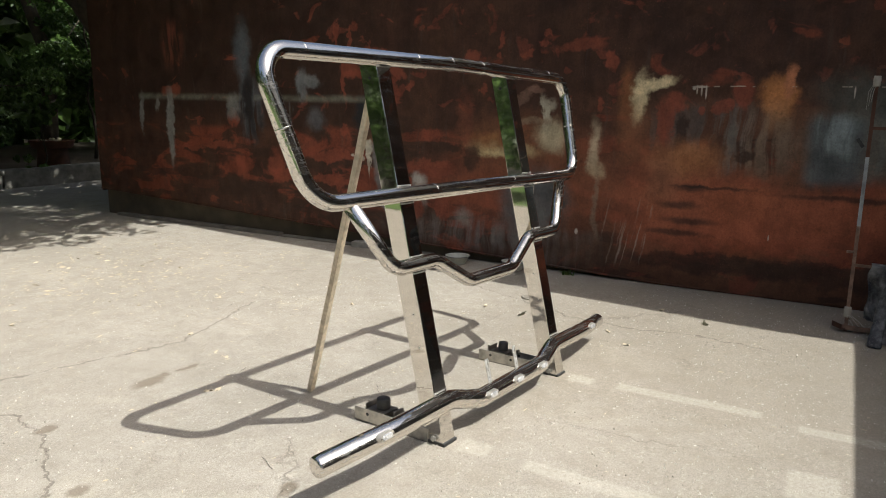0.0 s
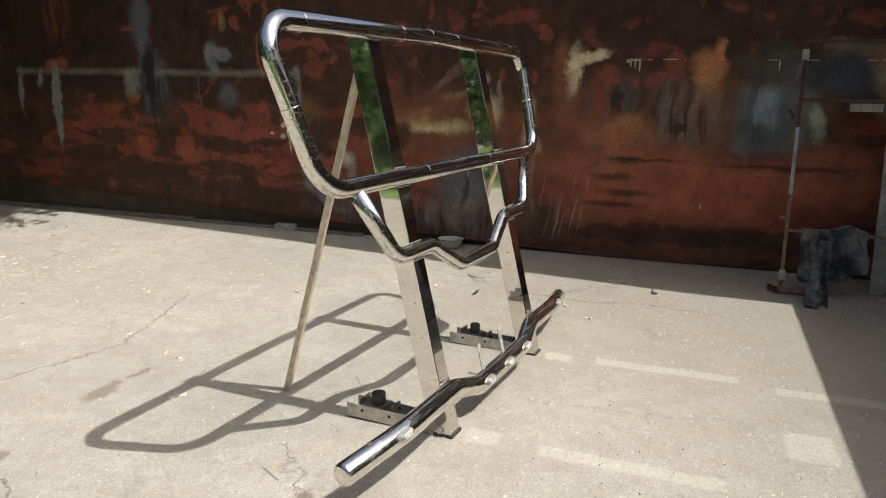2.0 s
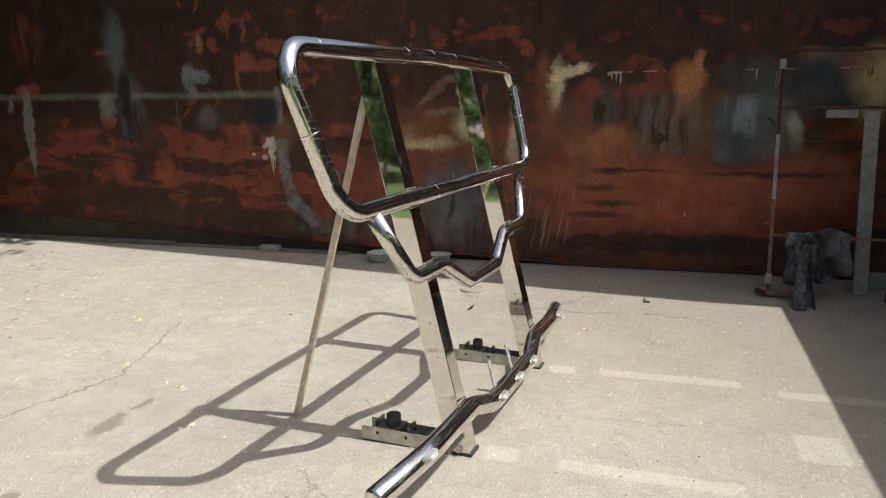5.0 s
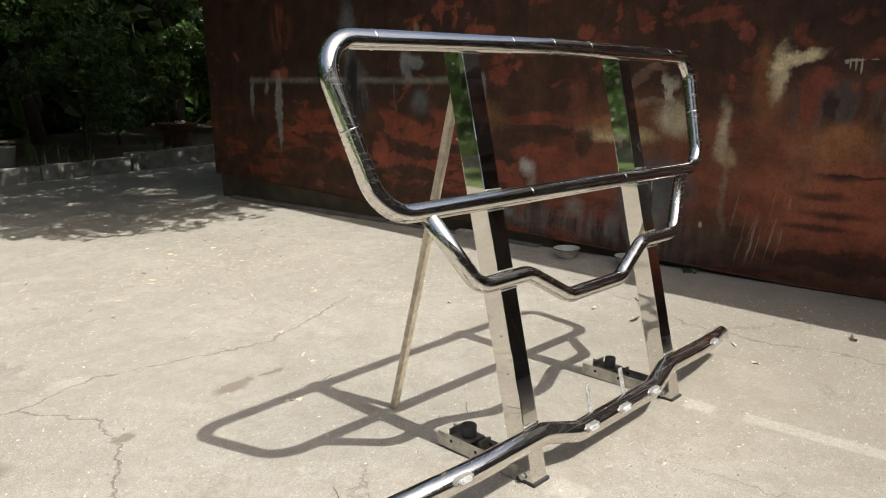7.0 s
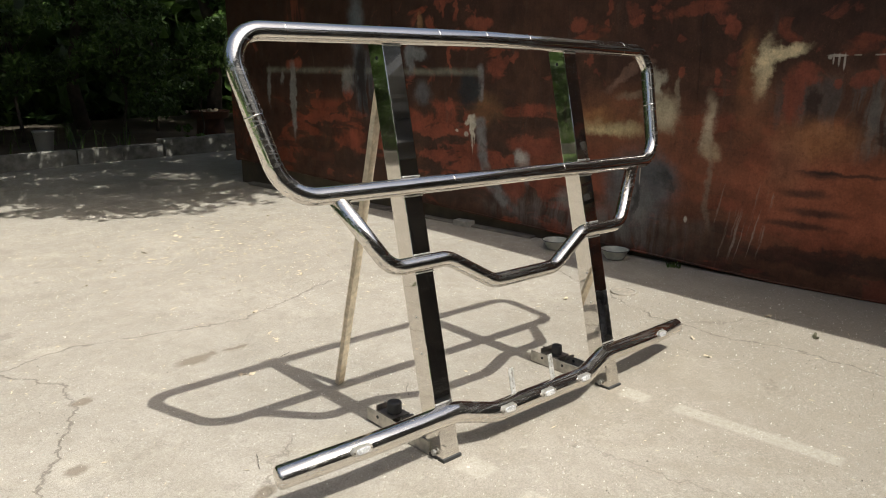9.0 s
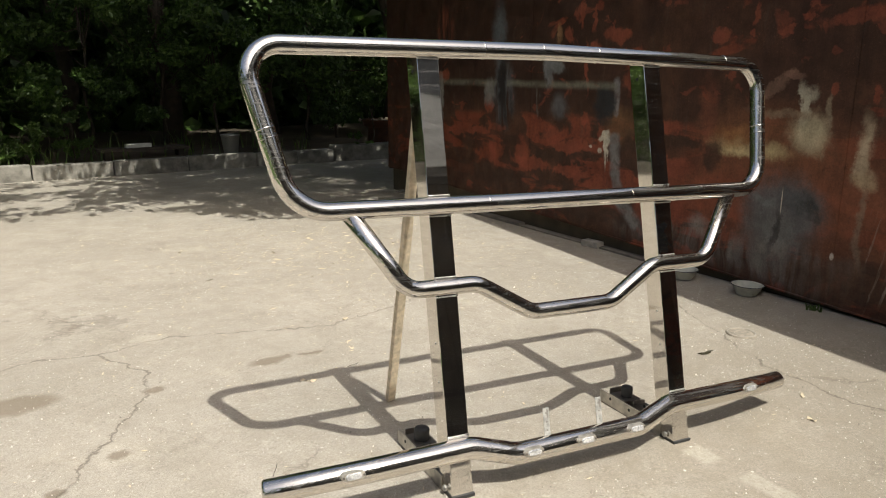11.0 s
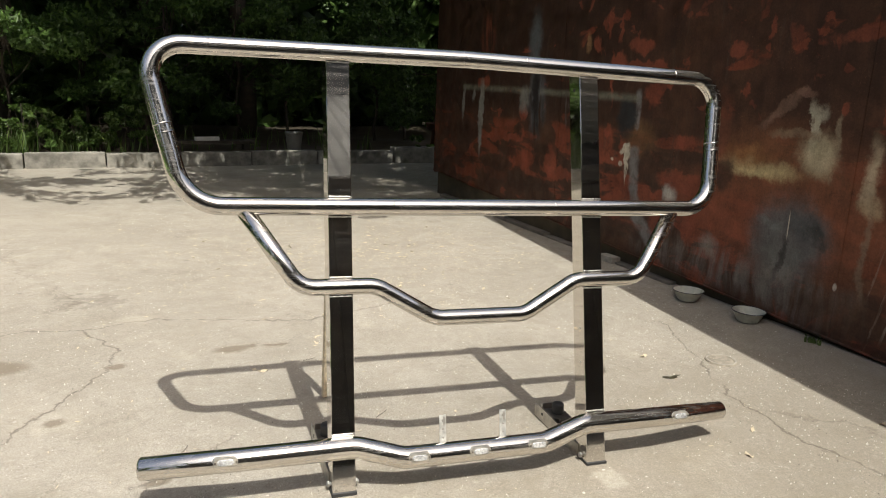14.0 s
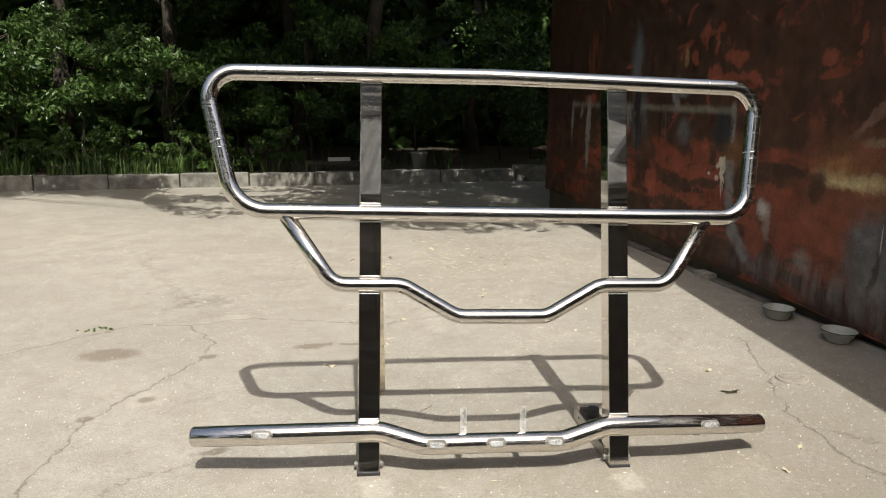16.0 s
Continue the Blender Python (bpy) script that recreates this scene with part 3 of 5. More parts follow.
    n.bump(n.math('ADD', n.math('MULTIPLY', grime, 0.6), n.math('ADD', n.math('MULTIPLY', flake, 1.2), n.math('MULTIPLY', wide, 2.0))), 0.30, 0.006)
    n.b.inputs["Specular IOR Level"].default_value = 0.28
    return n.done(c, n.ramp(n.noise(7, 4), 0.35, 0.65, 0.50, 0.75))


M_CHROME = mat_chrome("polished_stainless_steel", 0.13, 0.26, 0.012)
M_TUBE = mat_chrome("polished_stainless_tube", 0.17, 0.33, 0.10)
M_BOTTOM = mat_chrome("brushed_stainless_tube", 0.19, 0.38, 0.20)
M_GROUND = mat_ground()
M_WALL = mat_wall()
M_WOOD = plain("weathered_pine_lath", (0.60, 0.51, 0.37), 0.7, 0, 0.3, 40)
M_PLANK = plain("grey_weathered_plank", (0.34, 0.315, 0.265), 0.8, 0, 0.3, 25)
M_IRON = plain("dull_mill_steel", (0.23, 0.21, 0.19), 0.45, 0.8, 0.3, 40)
M_RUBBER = plain("black_rubber", (0.03, 0.03, 0.03), 0.6, 0, 0.3, 60)
M_KERB = plain("grey_concrete_kerb", (0.25, 0.235, 0.20), 0.9, 0, 0.5, 9, 0.6)
M_BARK = plain("dark_bark", (0.07, 0.055, 0.04), 0.95, 0, 0.4, 14, 0.8)
M_DARKWALL = plain("dark_brown_boards", (0.075, 0.06, 0.047), 0.8, 0, 0.4, 6)
M_SILL = plain("dirty_grey_timber", (0.16, 0.14, 0.115), 0.85, 0, 0.35, 9, 0.4)
M_LENS = plain("clear_lamp_lens", (0.66, 0.67, 0.68), 0.15, 0.4, 0.5, 160, 0.6)
M_ENAMEL = plain("chipped_white_enamel", (0.47, 0.47, 0.40), 0.35, 0, 0.15, 40)
M_ENAMEL_RIM = plain("worn_dark_enamel_rim", (0.06, 0.06, 0.07), 0.4, 0, 0.3, 40)
M_WATER = plain("greenish_food_rests", (0.22, 0.22, 0.13), 0.4, 0, 0.3, 40)
M_ANGLE = plain("rusty_chipped_paint_on_iron", (0.26, 0.16, 0.11), 0.6, 0.2, 0.5, 22)
M_ANGLE2 = plain("pale_scuffed_paint_on_iron", (0.33, 0.34, 0.34), 0.55, 0.1, 0.4, 18)
M_RUSTY = plain("rusty_iron", (0.11, 0.05, 0.03), 0.8, 0.2, 0.4, 14)
M_BLOCK = plain("pale_concrete_block", (0.36, 0.33, 0.28), 0.9, 0, 0.25, 18, 0.4)
M_WHITE = plain("faded_white_paint", (0.62, 0.62, 0.58), 0.6, 0, 0.12, 12)
M_BUCKET = plain("grey_plastic", (0.26, 0.255, 0.235), 0.5, 0, 0.15, 12)
M_DARKWOOD = plain("dark_old_wood", (0.06, 0.048, 0.036), 0.8, 0, 0.35, 14)
M_FLAKE = plain("pale_wood_shaving", (0.58, 0.49, 0.34), 0.7, 0, 0.25, 50)
M_GRIT = plain("pale_grit", (0.66, 0.62, 0.54), 0.85, 0, 0.25, 40)
M_GRIT_DARK = plain("dark_grit", (0.22, 0.195, 0.155), 0.85, 0, 0.35, 40)
M_PLATE = plain("scratched_zinc_plate", (0.52, 0.51, 0.48), 0.35, 0.85, 0.25, 60)
M_BRACKET = plain("bright_zinc_plate", (0.66, 0.65, 0.61), 0.40, 0.6, 0.35, 60)
M_DULL = plain("dull_scuffed_steel", (0.46, 0.435, 0.385), 0.45, 0.6, 0.35, 30)


def mat_cloth():
    n = Nodes("speckled_grey_cloth", 0.5)
    c = n.mix(n.ramp(n.noise(7, 6, 0.65), 0.38, 0.66), (0.055, 0.057, 0.062), (0.36, 0.362, 0.366))
    c = n.mix(n.math('MULTIPLY', n.ramp(n.noise(90, 4, 0.7), 0.55, 0.65), n.ramp(n.noise(9, 3), 0.4, 0.6, 0.1, 0.8)), c, (0.32, 0.32, 0.31))
    n.bump(n.noise(260, 3), 0.4, 0.001)
    n.b.inputs["Sheen Weight"].default_value = 0.3
    return n.done(c)


M_CLOTH = mat_cloth()
M_RAG = plain("black_oily_rag", (0.05, 0.05, 0.052), 0.8, 0, 0.4, 30)
M_SOIL = plain("bare_soil", (0.07, 0.055, 0.035), 0.95, 0, 0.4, 5, 0.5)


def mat_leaf(name, dark, light):
    n = Nodes(name, 0.36)
    c = n.mix(n.island(), dark, light)
    c = n.mix(n.ramp(n.noise(1.3), 0.4, 0.65, 0, 0.5), c, tuple(v * 0.6 for v in dark))
    n.put(n.b.inputs["Base Color"], c)
    n.b.inputs["Transmission Weight"].default_value = 0.0
    tr = n.t.nodes.new("ShaderNodeBsdfTranslucent")
    n.put(tr.inputs[0], c)
    mx = n.t.nodes.new("ShaderNodeMixShader")
    mx.inputs[0].default_value = 0.3
    out = n.t.nodes["Material Output"]
    n.t.links.new(n.b.outputs[0], mx.inputs[1])
    n.t.links.new(tr.outputs[0], mx.inputs[2])
    n.t.links.new(mx.outputs[0], out.inputs[0])
    return n.m


M_LEAF = mat_leaf("maple_leaves", (0.052, 0.100, 0.026), (0.150, 0.250, 0.058))
M_WEED = mat_leaf("weed_leaves", (0.055, 0.105, 0.02), (0.14, 0.22, 0.05))
M_LAWN = plain("mown_grass", (0.10, 0.165, 0.04), 0.9, 0, 0.5, 9, 0.8)
M_GRASS = mat_leaf("grass_blades", (0.065, 0.115, 0.028), (0.16, 0.23, 0.06))


# ---------------------------------------------------------------- mesh tools
def mesh_of(name, bm, material, smooth=False):
    me = bpy.data.meshes.new(name)
    bm.normal_update()
    bm.to_mesh(me)
    bm.free()
    if material:
        me.materials.append(material)
    if smooth:
        for p in me.polygons:
            p.use_smooth = True
    return me


def part(name, bm, material, parent=None, label="", smooth=False):
    """One mesh object, under a thing or under a part."""
    ob = new(name, mesh_of(name, bm, material, smooth))
    ob.parent = parent
    if label:
        ob["label"] = label
    return ob


def thing(name, label, category, group="", kind="", at=None):
    ob = new(name)
    ob.empty_display_size = 0.05
    if at is not None:
        ob.matrix_world = at
    return tagged(ob, label, category, group, kind)


def box(bm, lo, hi, bevel=0.0, m=None, segments=2):
    r = bmesh.ops.create_cube(bm, size=1.0)
    vs = r["verts"]
    for v in vs:
        v.co = Vector([lo[i] + (v.co[i] + 0.5) * (hi[i] - lo[i]) for i in range(3)])
    if bevel:
        es = list({e for v in vs for e in v.link_edges})
        r = bmesh.ops.bevel(bm, geom=es, offset=bevel, segments=segments, affect='EDGES', profile=0.6)
        vs = list({v for f in r["faces"] for v in f.verts} | {v for v in vs if v.is_valid})
    if m is not None:
        bmesh.ops.transform(bm, matrix=m, verts=vs)
    return vs


def boxed(lo, hi, bevel=0.0, m=None):
    bm = bmesh.new()
    box(bm, lo, hi, bevel, m)
    return bm


def cyl(bm, a, b, r, seg=16, r2=None):
    a, b = Vector(a), Vector(b)
    d = b - a
    m = Matrix.Translation((a + b) / 2) @ d.to_track_quat('Z', 'Y').to_matrix().to_4x4()
    return bmesh.ops.create_cone(bm, cap_ends=True, segments=seg, radius1=r, radius2=r if r2 is None else r2, depth=d.length, matrix=m)["verts"]


def fillet(points, radii, steps=10):
    """A polyline with its corners rounded."""
    out = [Vector(points[0])]
    for i in range(1, len(points) - 1):
        p, a, b = Vector(points[i]), Vector(points[i - 1]), Vector(points[i + 1])
        u, v = (a - p).normalized(), (b - p).normalized()
        half = u.angle(v) / 2
        r = radii[i - 1]
        cut = r / math.tan(half)
        centre = p + (u + v).normalized() * (r / math.sin(half))
        s, e = p + u * cut - centre, p + v * cut - centre
        ang = s.angle(e)
        for k in range(steps + 1):
            f = k / steps
            out.append(centre + (s * math.sin((1 - f) * ang) + e * math.sin(f * ang)) / math.sin(ang))
    out.append(Vector(points[-1]))
    return out


def tube(bm, path, r, seg=24, closed=False, caps=True):
    """A tube of radius r along a path."""
    n = len(path)
    rings = []
    up = Vector((0, 1, 0.013)).normalized()
    for i, p in enumerate(path):
        a = path[(i - 1) % n] if closed or i else path[i]
        b = path[(i + 1) % n] if closed or i < n - 1 else path[i]
        t = (Vector(b) - Vector(a)).normalized()
        s = t.cross(up).normalized()
        w = s.cross(t).normalized()
        rr = r[i] if isinstance(r, list) else r
        rings.append([bm.verts.new(Vector(p) + (s * math.cos(q) + w * math.sin(q)) * rr) for q in (2 * math.pi * k / seg for k in range(seg))])
    for i in range(n if closed else n - 1):
        A, B = rings[i], rings[(i + 1) % n]
        for k in range(seg):
            bm.faces.new((A[k], A[(k + 1) % seg], B[(k + 1) % seg], B[k]))
    if caps and not closed:
        bm.faces.new(rings[0][::-1])
        bm.faces.new(rings[-1])
    bmesh.ops.recalc_face_normals(bm, faces=bm.faces)


def from_arrays(name, verts, faces, material, smooth=False):
    me = bpy.data.meshes.new(name)
    me.from_pydata(verts.tolist(), [], faces.tolist())
    me.materials.append(material)
    if smooth:
        me.polygons.foreach_set("use_smooth", [True] * len(me.polygons))
    return me


def leaves(name, centres, size, material, rng, droop=0.3, narrow=0.5):
    """Folded leaves, each of two triangles' width on either side of its rib."""
    n = len(centres)
    d = rng.normal(size=(n, 3))
    d[:, 2] -= droop
    d /= np.linalg.norm(d, axis=1)[:, None]
    q = rng.normal(size=(n, 3))
    s = np.cross(d, q)
    s /= np.linalg.norm(s, axis=1)[:, None]
    up = np.cross(s, d)
    L = (size * rng.uniform(0.55, 1.25, n))[:, None]
    base = centres - d * L * 0.5
    tip = centres + d * L * 0.5
    left = centres + s * L * narrow * 0.5 + up * L * 0.1
    right = centres - s * L * narrow * 0.5 + up * L * 0.1
    v = np.stack([base, left, tip, right], 1).reshape(-1, 3)
    k = np.arange(n)[:, None] * 4
    f = np.concatenate([k + [0, 1, 2], k + [0, 2, 3]], 1).reshape(-1, 3)
    return from_arrays(name, v, f, material)


# ---------------------------------------------------------------- ground
def ground_height(x, y):
    g = 0.030 * math.exp(-((x + 0.6) ** 2 + y ** 2) / 0.72)
    g -= 0.018 * math.exp(-((x - 0.9) ** 2 + (y - 1.0) ** 2) / 1.3)
    return g


def build_ground():
    xs = np.concatenate([[-400, -120, -40, -16, -8], np.arange(-5, 5.01, 0.125), [8, 16, 40, 120, 400]])
    ys = np.concatenate([[-400, -120, -40, -12], np.arange(-5, 12.01, 0.125), [16, 40, 120, 400]])
    v = np.array([(x, y, ground_height(x, y) + 0.006 * noise.noise((x * 0.9, y * 0.9, 0))) for y in ys for x in xs])
    nx = len(xs)
    f = np.array([(j * nx + i, j * nx + i + 1, (j + 1) * nx + i + 1, (j + 1) * nx + i) for j in range(len(ys) - 1) for i in range(nx - 1)])
    ob = new("ground", from_arrays("ground", v, f, M_GROUND, True))
    tagged(ob, "sunlit dusty beige concrete yard with cracks and stains", "ground", kind="structure")


build_ground()

# ---------------------------------------------------------------- rusty wall
WALL_X = 2.568
WALL_END = 6.17


def build_wall():
    root = thing("wall_east", "rust-red painted steel wall with flaking grey and white patches", "wall", kind="structure")
    edges = [-4.2, -2.3, -0.86, 0.62, 2.08, 3.5, 4.84, WALL_END]
    for i, (a, b) in enumerate(zip(edges[:-1], edges[1:])):
        bm = bmesh.new()
        x = WALL_X + (0.0 if i % 2 else 0.003)
        lo_a, lo_b = max(0.0, 0.046 * a), max(0.0, 0.046 * b)
        b = min(b + 0.02, WALL_END)
        pts = [(a, lo_a), (b, lo_b), (b, 2.75), (a, 2.75)]
        fr = [bm.verts.new((x, y, z)) for y, z in pts]
        bk = [bm.verts.new((x + 0.05, y, z)) for y, z in pts]
        bm.faces.new(fr[::-1])
        bm.faces.new(bk)
        for k in range(4):
            bm.faces.new((fr[k], fr[(k + 1) % 4], bk[(k + 1) % 4], bk[k]))
        bmesh.ops.recalc_face_normals(bm, faces=bm.faces)
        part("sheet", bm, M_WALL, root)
    # the folded lip along the foot, and the footing set back in the shade under it
    bm = bmesh.new()
    path = [Vector((WALL_X - 0.004, y, max(0.006, 0.046 * y) + 0.004)) for y in (-3.2, 0.0, 1.5, 3.0, 4.5, WALL_END - 0.01)]
    tube(bm, path, 0.008, 8)
    part("lip", bm, M_WALL, root)
    part("footing", boxed((WALL_X + 0.045, -3.2, -0.05), (WALL_X + 0.4, WALL_END - 0.045, 0.3)), M_SOIL, root)
    for y0, y1, h in ((1.9, 3.55, 0.015), (3.58, 5.9, 0.03)):
        part("sill_beam", boxed((WALL_X - 0.03, y0, -0.02), (WALL_X + 0.12, y1, h), 0.006), M_SILL, root, "dark old timber under the steel sheets")
    # end wall, back wall and roof of the building, with the overhang that shades the foot
    part("end_sheet", boxed((WALL_X + 0.01, WALL_END - 0.04, 0.26), (8.5, WALL_END, 2.75)), M_WALL, root)
    bm = bmesh.new()
    z = 2.75
    # unseen roof, its outline tapered so the cast shade fits along the foot
    out = [(1.66, -4.2), (1.73, -2.45), (2.48, 3.9), (2.575, 6.3), (8.7, 6.3), (8.7, -4.2)]
    lo = [bm.verts.new((x, y, z)) for x, y in out]
    hi = [bm.verts.new((x, y, z + 0.08)) for x, y in out]
    bm.faces.new(lo[::-1])
    bm.faces.new(hi)
    for k in range(6):
        bm.faces.new((lo[k], lo[(k + 1) % 6], hi[(k + 1) % 6], hi[k]))
    bmesh.ops.recalc_face_normals(bm, faces=bm.faces)
    part("roof", bm, plain("pale_galvanised_sheet", (0.34, 0.34, 0.33), 0.6, 0.0, 0.2, 6), root)


build_wall()


def build_south():
    # unseen shed, sized by the shade edge on the ground and the posts' reflections
    root = thing("wall_south", "dark board wall of a low shed with a grey corrugated roof", "wall", kind="structure")
    x = -3.4
    rng = random.Random(9)
    while x < 2.5:
        w = rng.uniform(0.13, 0.17)
        part("board", boxed((x + 0.003, -3.0, -0.05), (x + w - 0.003, -2.86 + rng.uniform(-0.006, 0.006), 2.2)), M_DARKWALL, root)
        x += w
    part("backing", boxed((-3.4, -3.1, -0.05), (2.55, -3.0, 2.2)), M_DARKWALL, root)
    bm = bmesh.new()
    n = 300
    rows = []
    for y, z in ((-2.57, 2.06), (-5.2, 3.68), (-8.0, 5.42)):
        rows.append([bm.verts.new((-3.5 + 6.1 * k / n, y, z + 0.02 * math.sin(2 * math.pi * k / 7.5))) for k in range(n + 1)])
    for A, B in zip(rows[:-1], rows[1:]):
        for k in range(n):
            bm.faces.new((A[k], A[k + 1], B[k + 1], B[k]))
    bmesh.ops.solidify(bm, geom=bm.faces[:], thickness=0.008)
    part("roof", bm, plain("grey_cement_sheet", (0.105, 0.103, 0.098), 0.85, 0, 0.3, 4), root, smooth=True)
    # unseen block added so the posts reflect dull grey instead of sky
    part("sky_blocker", boxed((-9.0, -9.8, -0.05), (7.0, -9.0, 7.4)), plain("sky_blocker_grey", (0.075, 0.075, 0.073), 0.9, 0, 0.2, 3), root)
    # straight board added so the eave's cast shade has a clean edge
    part("shade_edge_board", boxed((-3.5, -2.555, 1.96), (2.55, -2.53, 2.10)), M_DARKWOOD, root)


build_south()

# ---------------------------------------------------------------- chrome bull bar
LEAN = radians(14.0)
BAR = pose(-0.002, 0, 0.0, 0, 0, -6.24) @ pose(0, 0, 0, 0, 1.48, 0)
BAR_LEAN = BAR @ Matrix.Translation((0, 0.0405, 0)) @ Matrix.Rotation(-LEAN, 4, 'X')
POSTS = (-0.467, 0.497)


def seam(at, along, r, root, proud=0.0010):
    """A polished weld seam round a tube."""
    d = Vector(along).normalized()
    bm = bmesh.new()
    tube(bm, [Vector(at) - d * 0.0032, Vector(at) - d * 0.0012, Vector(at) + d * 0.0012, Vector(at) + d * 0.0032], [r - 0.0002, r + proud, r + proud, r - 0.0002], 28, caps=False)
    part("weld_seam", bm, M_TUBE, root, "fine polished weld seam", True)


def marker_lamp(at, tilt, root):
    """A small oval clearance lamp let into the bottom bar."""
    def oval(w, h, lo, hi, bevel):
        bm = bmesh.new()
        ring = []
        for k in range(24):
            a = 2 * math.pi * k / 24
            ring.append((math.copysign(w - h, math.cos(a)) + h * math.cos(a), h * math.sin(a)))
        a = [bm.verts.new((x, lo, z)) for x, z in ring]
        b = [bm.verts.new((x * (1 - bevel), hi, z * (1 - 2 * bevel))) for x, z in ring]
        bm.faces.new(a)
        bm.faces.new(b[::-1])
        for k in range(24):
            bm.faces.new((a[k], b[k], b[(k + 1) % 24], a[(k + 1) % 24]))
        bmesh.ops.recalc_face_normals(bm, faces=bm.faces)
        return bm
    m = Matrix.Translation(at) @ Matrix.Rotation(tilt, 4, 'X')
    lamp = part("marker_lamp", oval(0.040, 0.0150, 0.008, -0.0095, 0.07), M_DULL, root, "small oval chrome-rimmed clearance lamp")
    lamp.matrix_basis = m
    part("lens", oval(0.0275, 0.0112, -0.008, -0.0135, 0.12), M_LENS, lamp, "clear ribbed lens")
    for s in (-1, 1):
        bm = bmesh.new()
        cyl(bm, (s * 0.0325, -0.007, 0), (s * 0.0325, -0.0115, 0), 0.0034, 10)
        part("screw", bm, M_IRON, lamp)


def build_bar():
    root = thing("bull_bar", "polished stainless steel truck bull bar leaning on a wooden lath", "bull bar", at=BAR_LEAN)
    # the top tube sags a little towards both ends
    T, L = 1.5165, 0.9855
    TL, TR, BL, BR = -1.087, 1.083, -0.961, 1.026
    TLZ, TRZ = 1.497, 1.508

    def top(x):
        return T + (TLZ - T) * x / TL if x < 0 else T + (TRZ - T) * x / TR
    path = fillet([(0, 0, T), (TR, 0, TRZ), (BR, 0, L), (BL, 0, L), (TL, 0, TLZ), (0, 0, T)], [0.10, 0.12, 0.15, 0.10], 12)
    bm = bmesh.new()
    tube(bm, path[:-1], 0.0302, 32, closed=True)
    part("upper_frame", bm, M_TUBE, root, smooth=True)
    for x in (-0.886, -0.257, -0.015, 0.23, 0.873):
        seam((x, 0, top(x)), (1, 0, 0), 0.0302, root)
    for x in (-0.285, 0.335):
        seam((x, 0, L), (1, 0, 0), 0.0302, root)
    for a, b in (((TL, 0, TLZ), (BL, 0, L)), ((TR, 0, TRZ), (BR, 0, L))):
        a, b = Vector(a), Vector(b)
        for f, proud in ((0.50, 0.0010), (0.555, 0.0003)):
            seam(a.lerp(b, f), b - a, 0.0302, root, proud)
    Z1, Z2 = 0.715, 0.595
    pts = [(-0.780, 0.004, L - 0.012), (-0.604, 0.004, Z1), (-0.345, 0.004, Z1), (-0.135, 0.004, Z2), (0.212, 0.004, Z2), (0.425, 0.004, Z1), (0.698, 0.004, Z1), (0.858, 0.004, L - 0.012)]
    bm = bmesh.new()
    tube(bm, fillet(pts, [0.10, 0.12, 0.12, 0.12, 0.12, 0.10], 8), 0.0285, 30)
    part("middle_bar", bm, M_TUBE, root, smooth=True)
    # bottom bar, its ends swept back a little and capped with a rounded plate
    B1, B2, D1, D2 = 0.1752, 0.1269, -0.0157, -0.0343
    pts = [(-1.101, D1 + 0.062, B1 - 0.017), (-0.80, D1 + 0.006, B1 - 0.004), (-0.43, D1, B1), (-0.265, D2, B2), (0.265, D2, B2), (0.44, D1, B1), (0.80, D1 + 0.006, B1 - 0.004), (1.101, D1 + 0.062, B1 - 0.017)]
    run = fillet(pts, [0.9, 0.16, 0.16, 0.16, 0.16, 0.9], 7)
    a, b = (run[0] - run[1]).normalized(), (run[-1] - run[-2]).normalized()
    run = [run[0] + a * 0.010, run[0] + a * 0.007, run[0]] + run[1:-1] + [run[-1], run[-1] + b * 0.007, run[-1] + b * 0.010]
    bm = bmesh.new()
    tube(bm, run, [0.026, 0.034, 0.0378] + [0.038] * (len(run) - 6) + [0.0378, 0.034, 0.026], 36)
    part("bottom_bar", bm, M_BOTTOM, root, smooth=True)
    for x, d, h in ((-0.85, D1 + 0.016, B1 - 0.006), (0.85, D1 + 0.016, B1 - 0.006), (-0.222, D2, B2), (0.0, D2, B2), (0.222, D2, B2)):
        marker_lamp((x, d - 0.0365, h + 0.007), LEAN - 0.1, root)
    for x in POSTS:
        bm = bmesh.new()
        box(bm, (x - 0.040, -0.002, 0.019), (x + 0.040, 0.080, top(x) - 0.012), 0.0035, segments=3)
        post = part("post", bm, M_CHROME, root)
        # weld beads where the tubes meet the post
        for z, r in ((top(x) - 0.033, 0.003), (L + 0.034, 0.003), (L - 0.034, 0.003), (Z1 + 0.032, 0.003), (Z1 - 0.032, 0.003), (B1 + 0.042, 0.0035)):
            bm = bmesh.new()
            tube(bm, [Vector((x - 0.040 + k * 0.008, -0.003 + 0.0008 * math.sin(k * 2.1), z)) for k in range(11)], r, 6)
            part("weld_bead", bm, M_PLATE, post, smooth=True)
        for z in (0.40, 0.53):
            for s in (-1, 1):
                bm = bmesh.new()
                cyl(bm, (x + s * 0.039, 0.030, z), (x + s * 0.0415, 0.030, z), 0.004, 10)
                part("bolt_head", bm, M_PLATE, post)
        for s in (-1, 1):
            bm = bmesh.new()
            cyl(bm, (x + s * 0.0395, 0.040, 1.44), (x + s * 0.0404, 0.040, 1.44), 0.007, 12)
            part("hole", bm, M_RUBBER, post)
    # two drilled brackets on the bottom bar
    for x, lean in ((-0.112, 0.05), (0.118, 0.03)):
        bm = bmesh.new()
        box(bm, (x - 0.0125, D2 + 0.036, B2 + 0.012), (x + 0.0125, D2 + 0.040, B2 + 0.125), 0.0015)
        box(bm, (x + 0.0095, D2 + 0.036, B2 + 0.012), (x + 0.0125, D2 + 0.052, B2 + 0.118), 0.001)
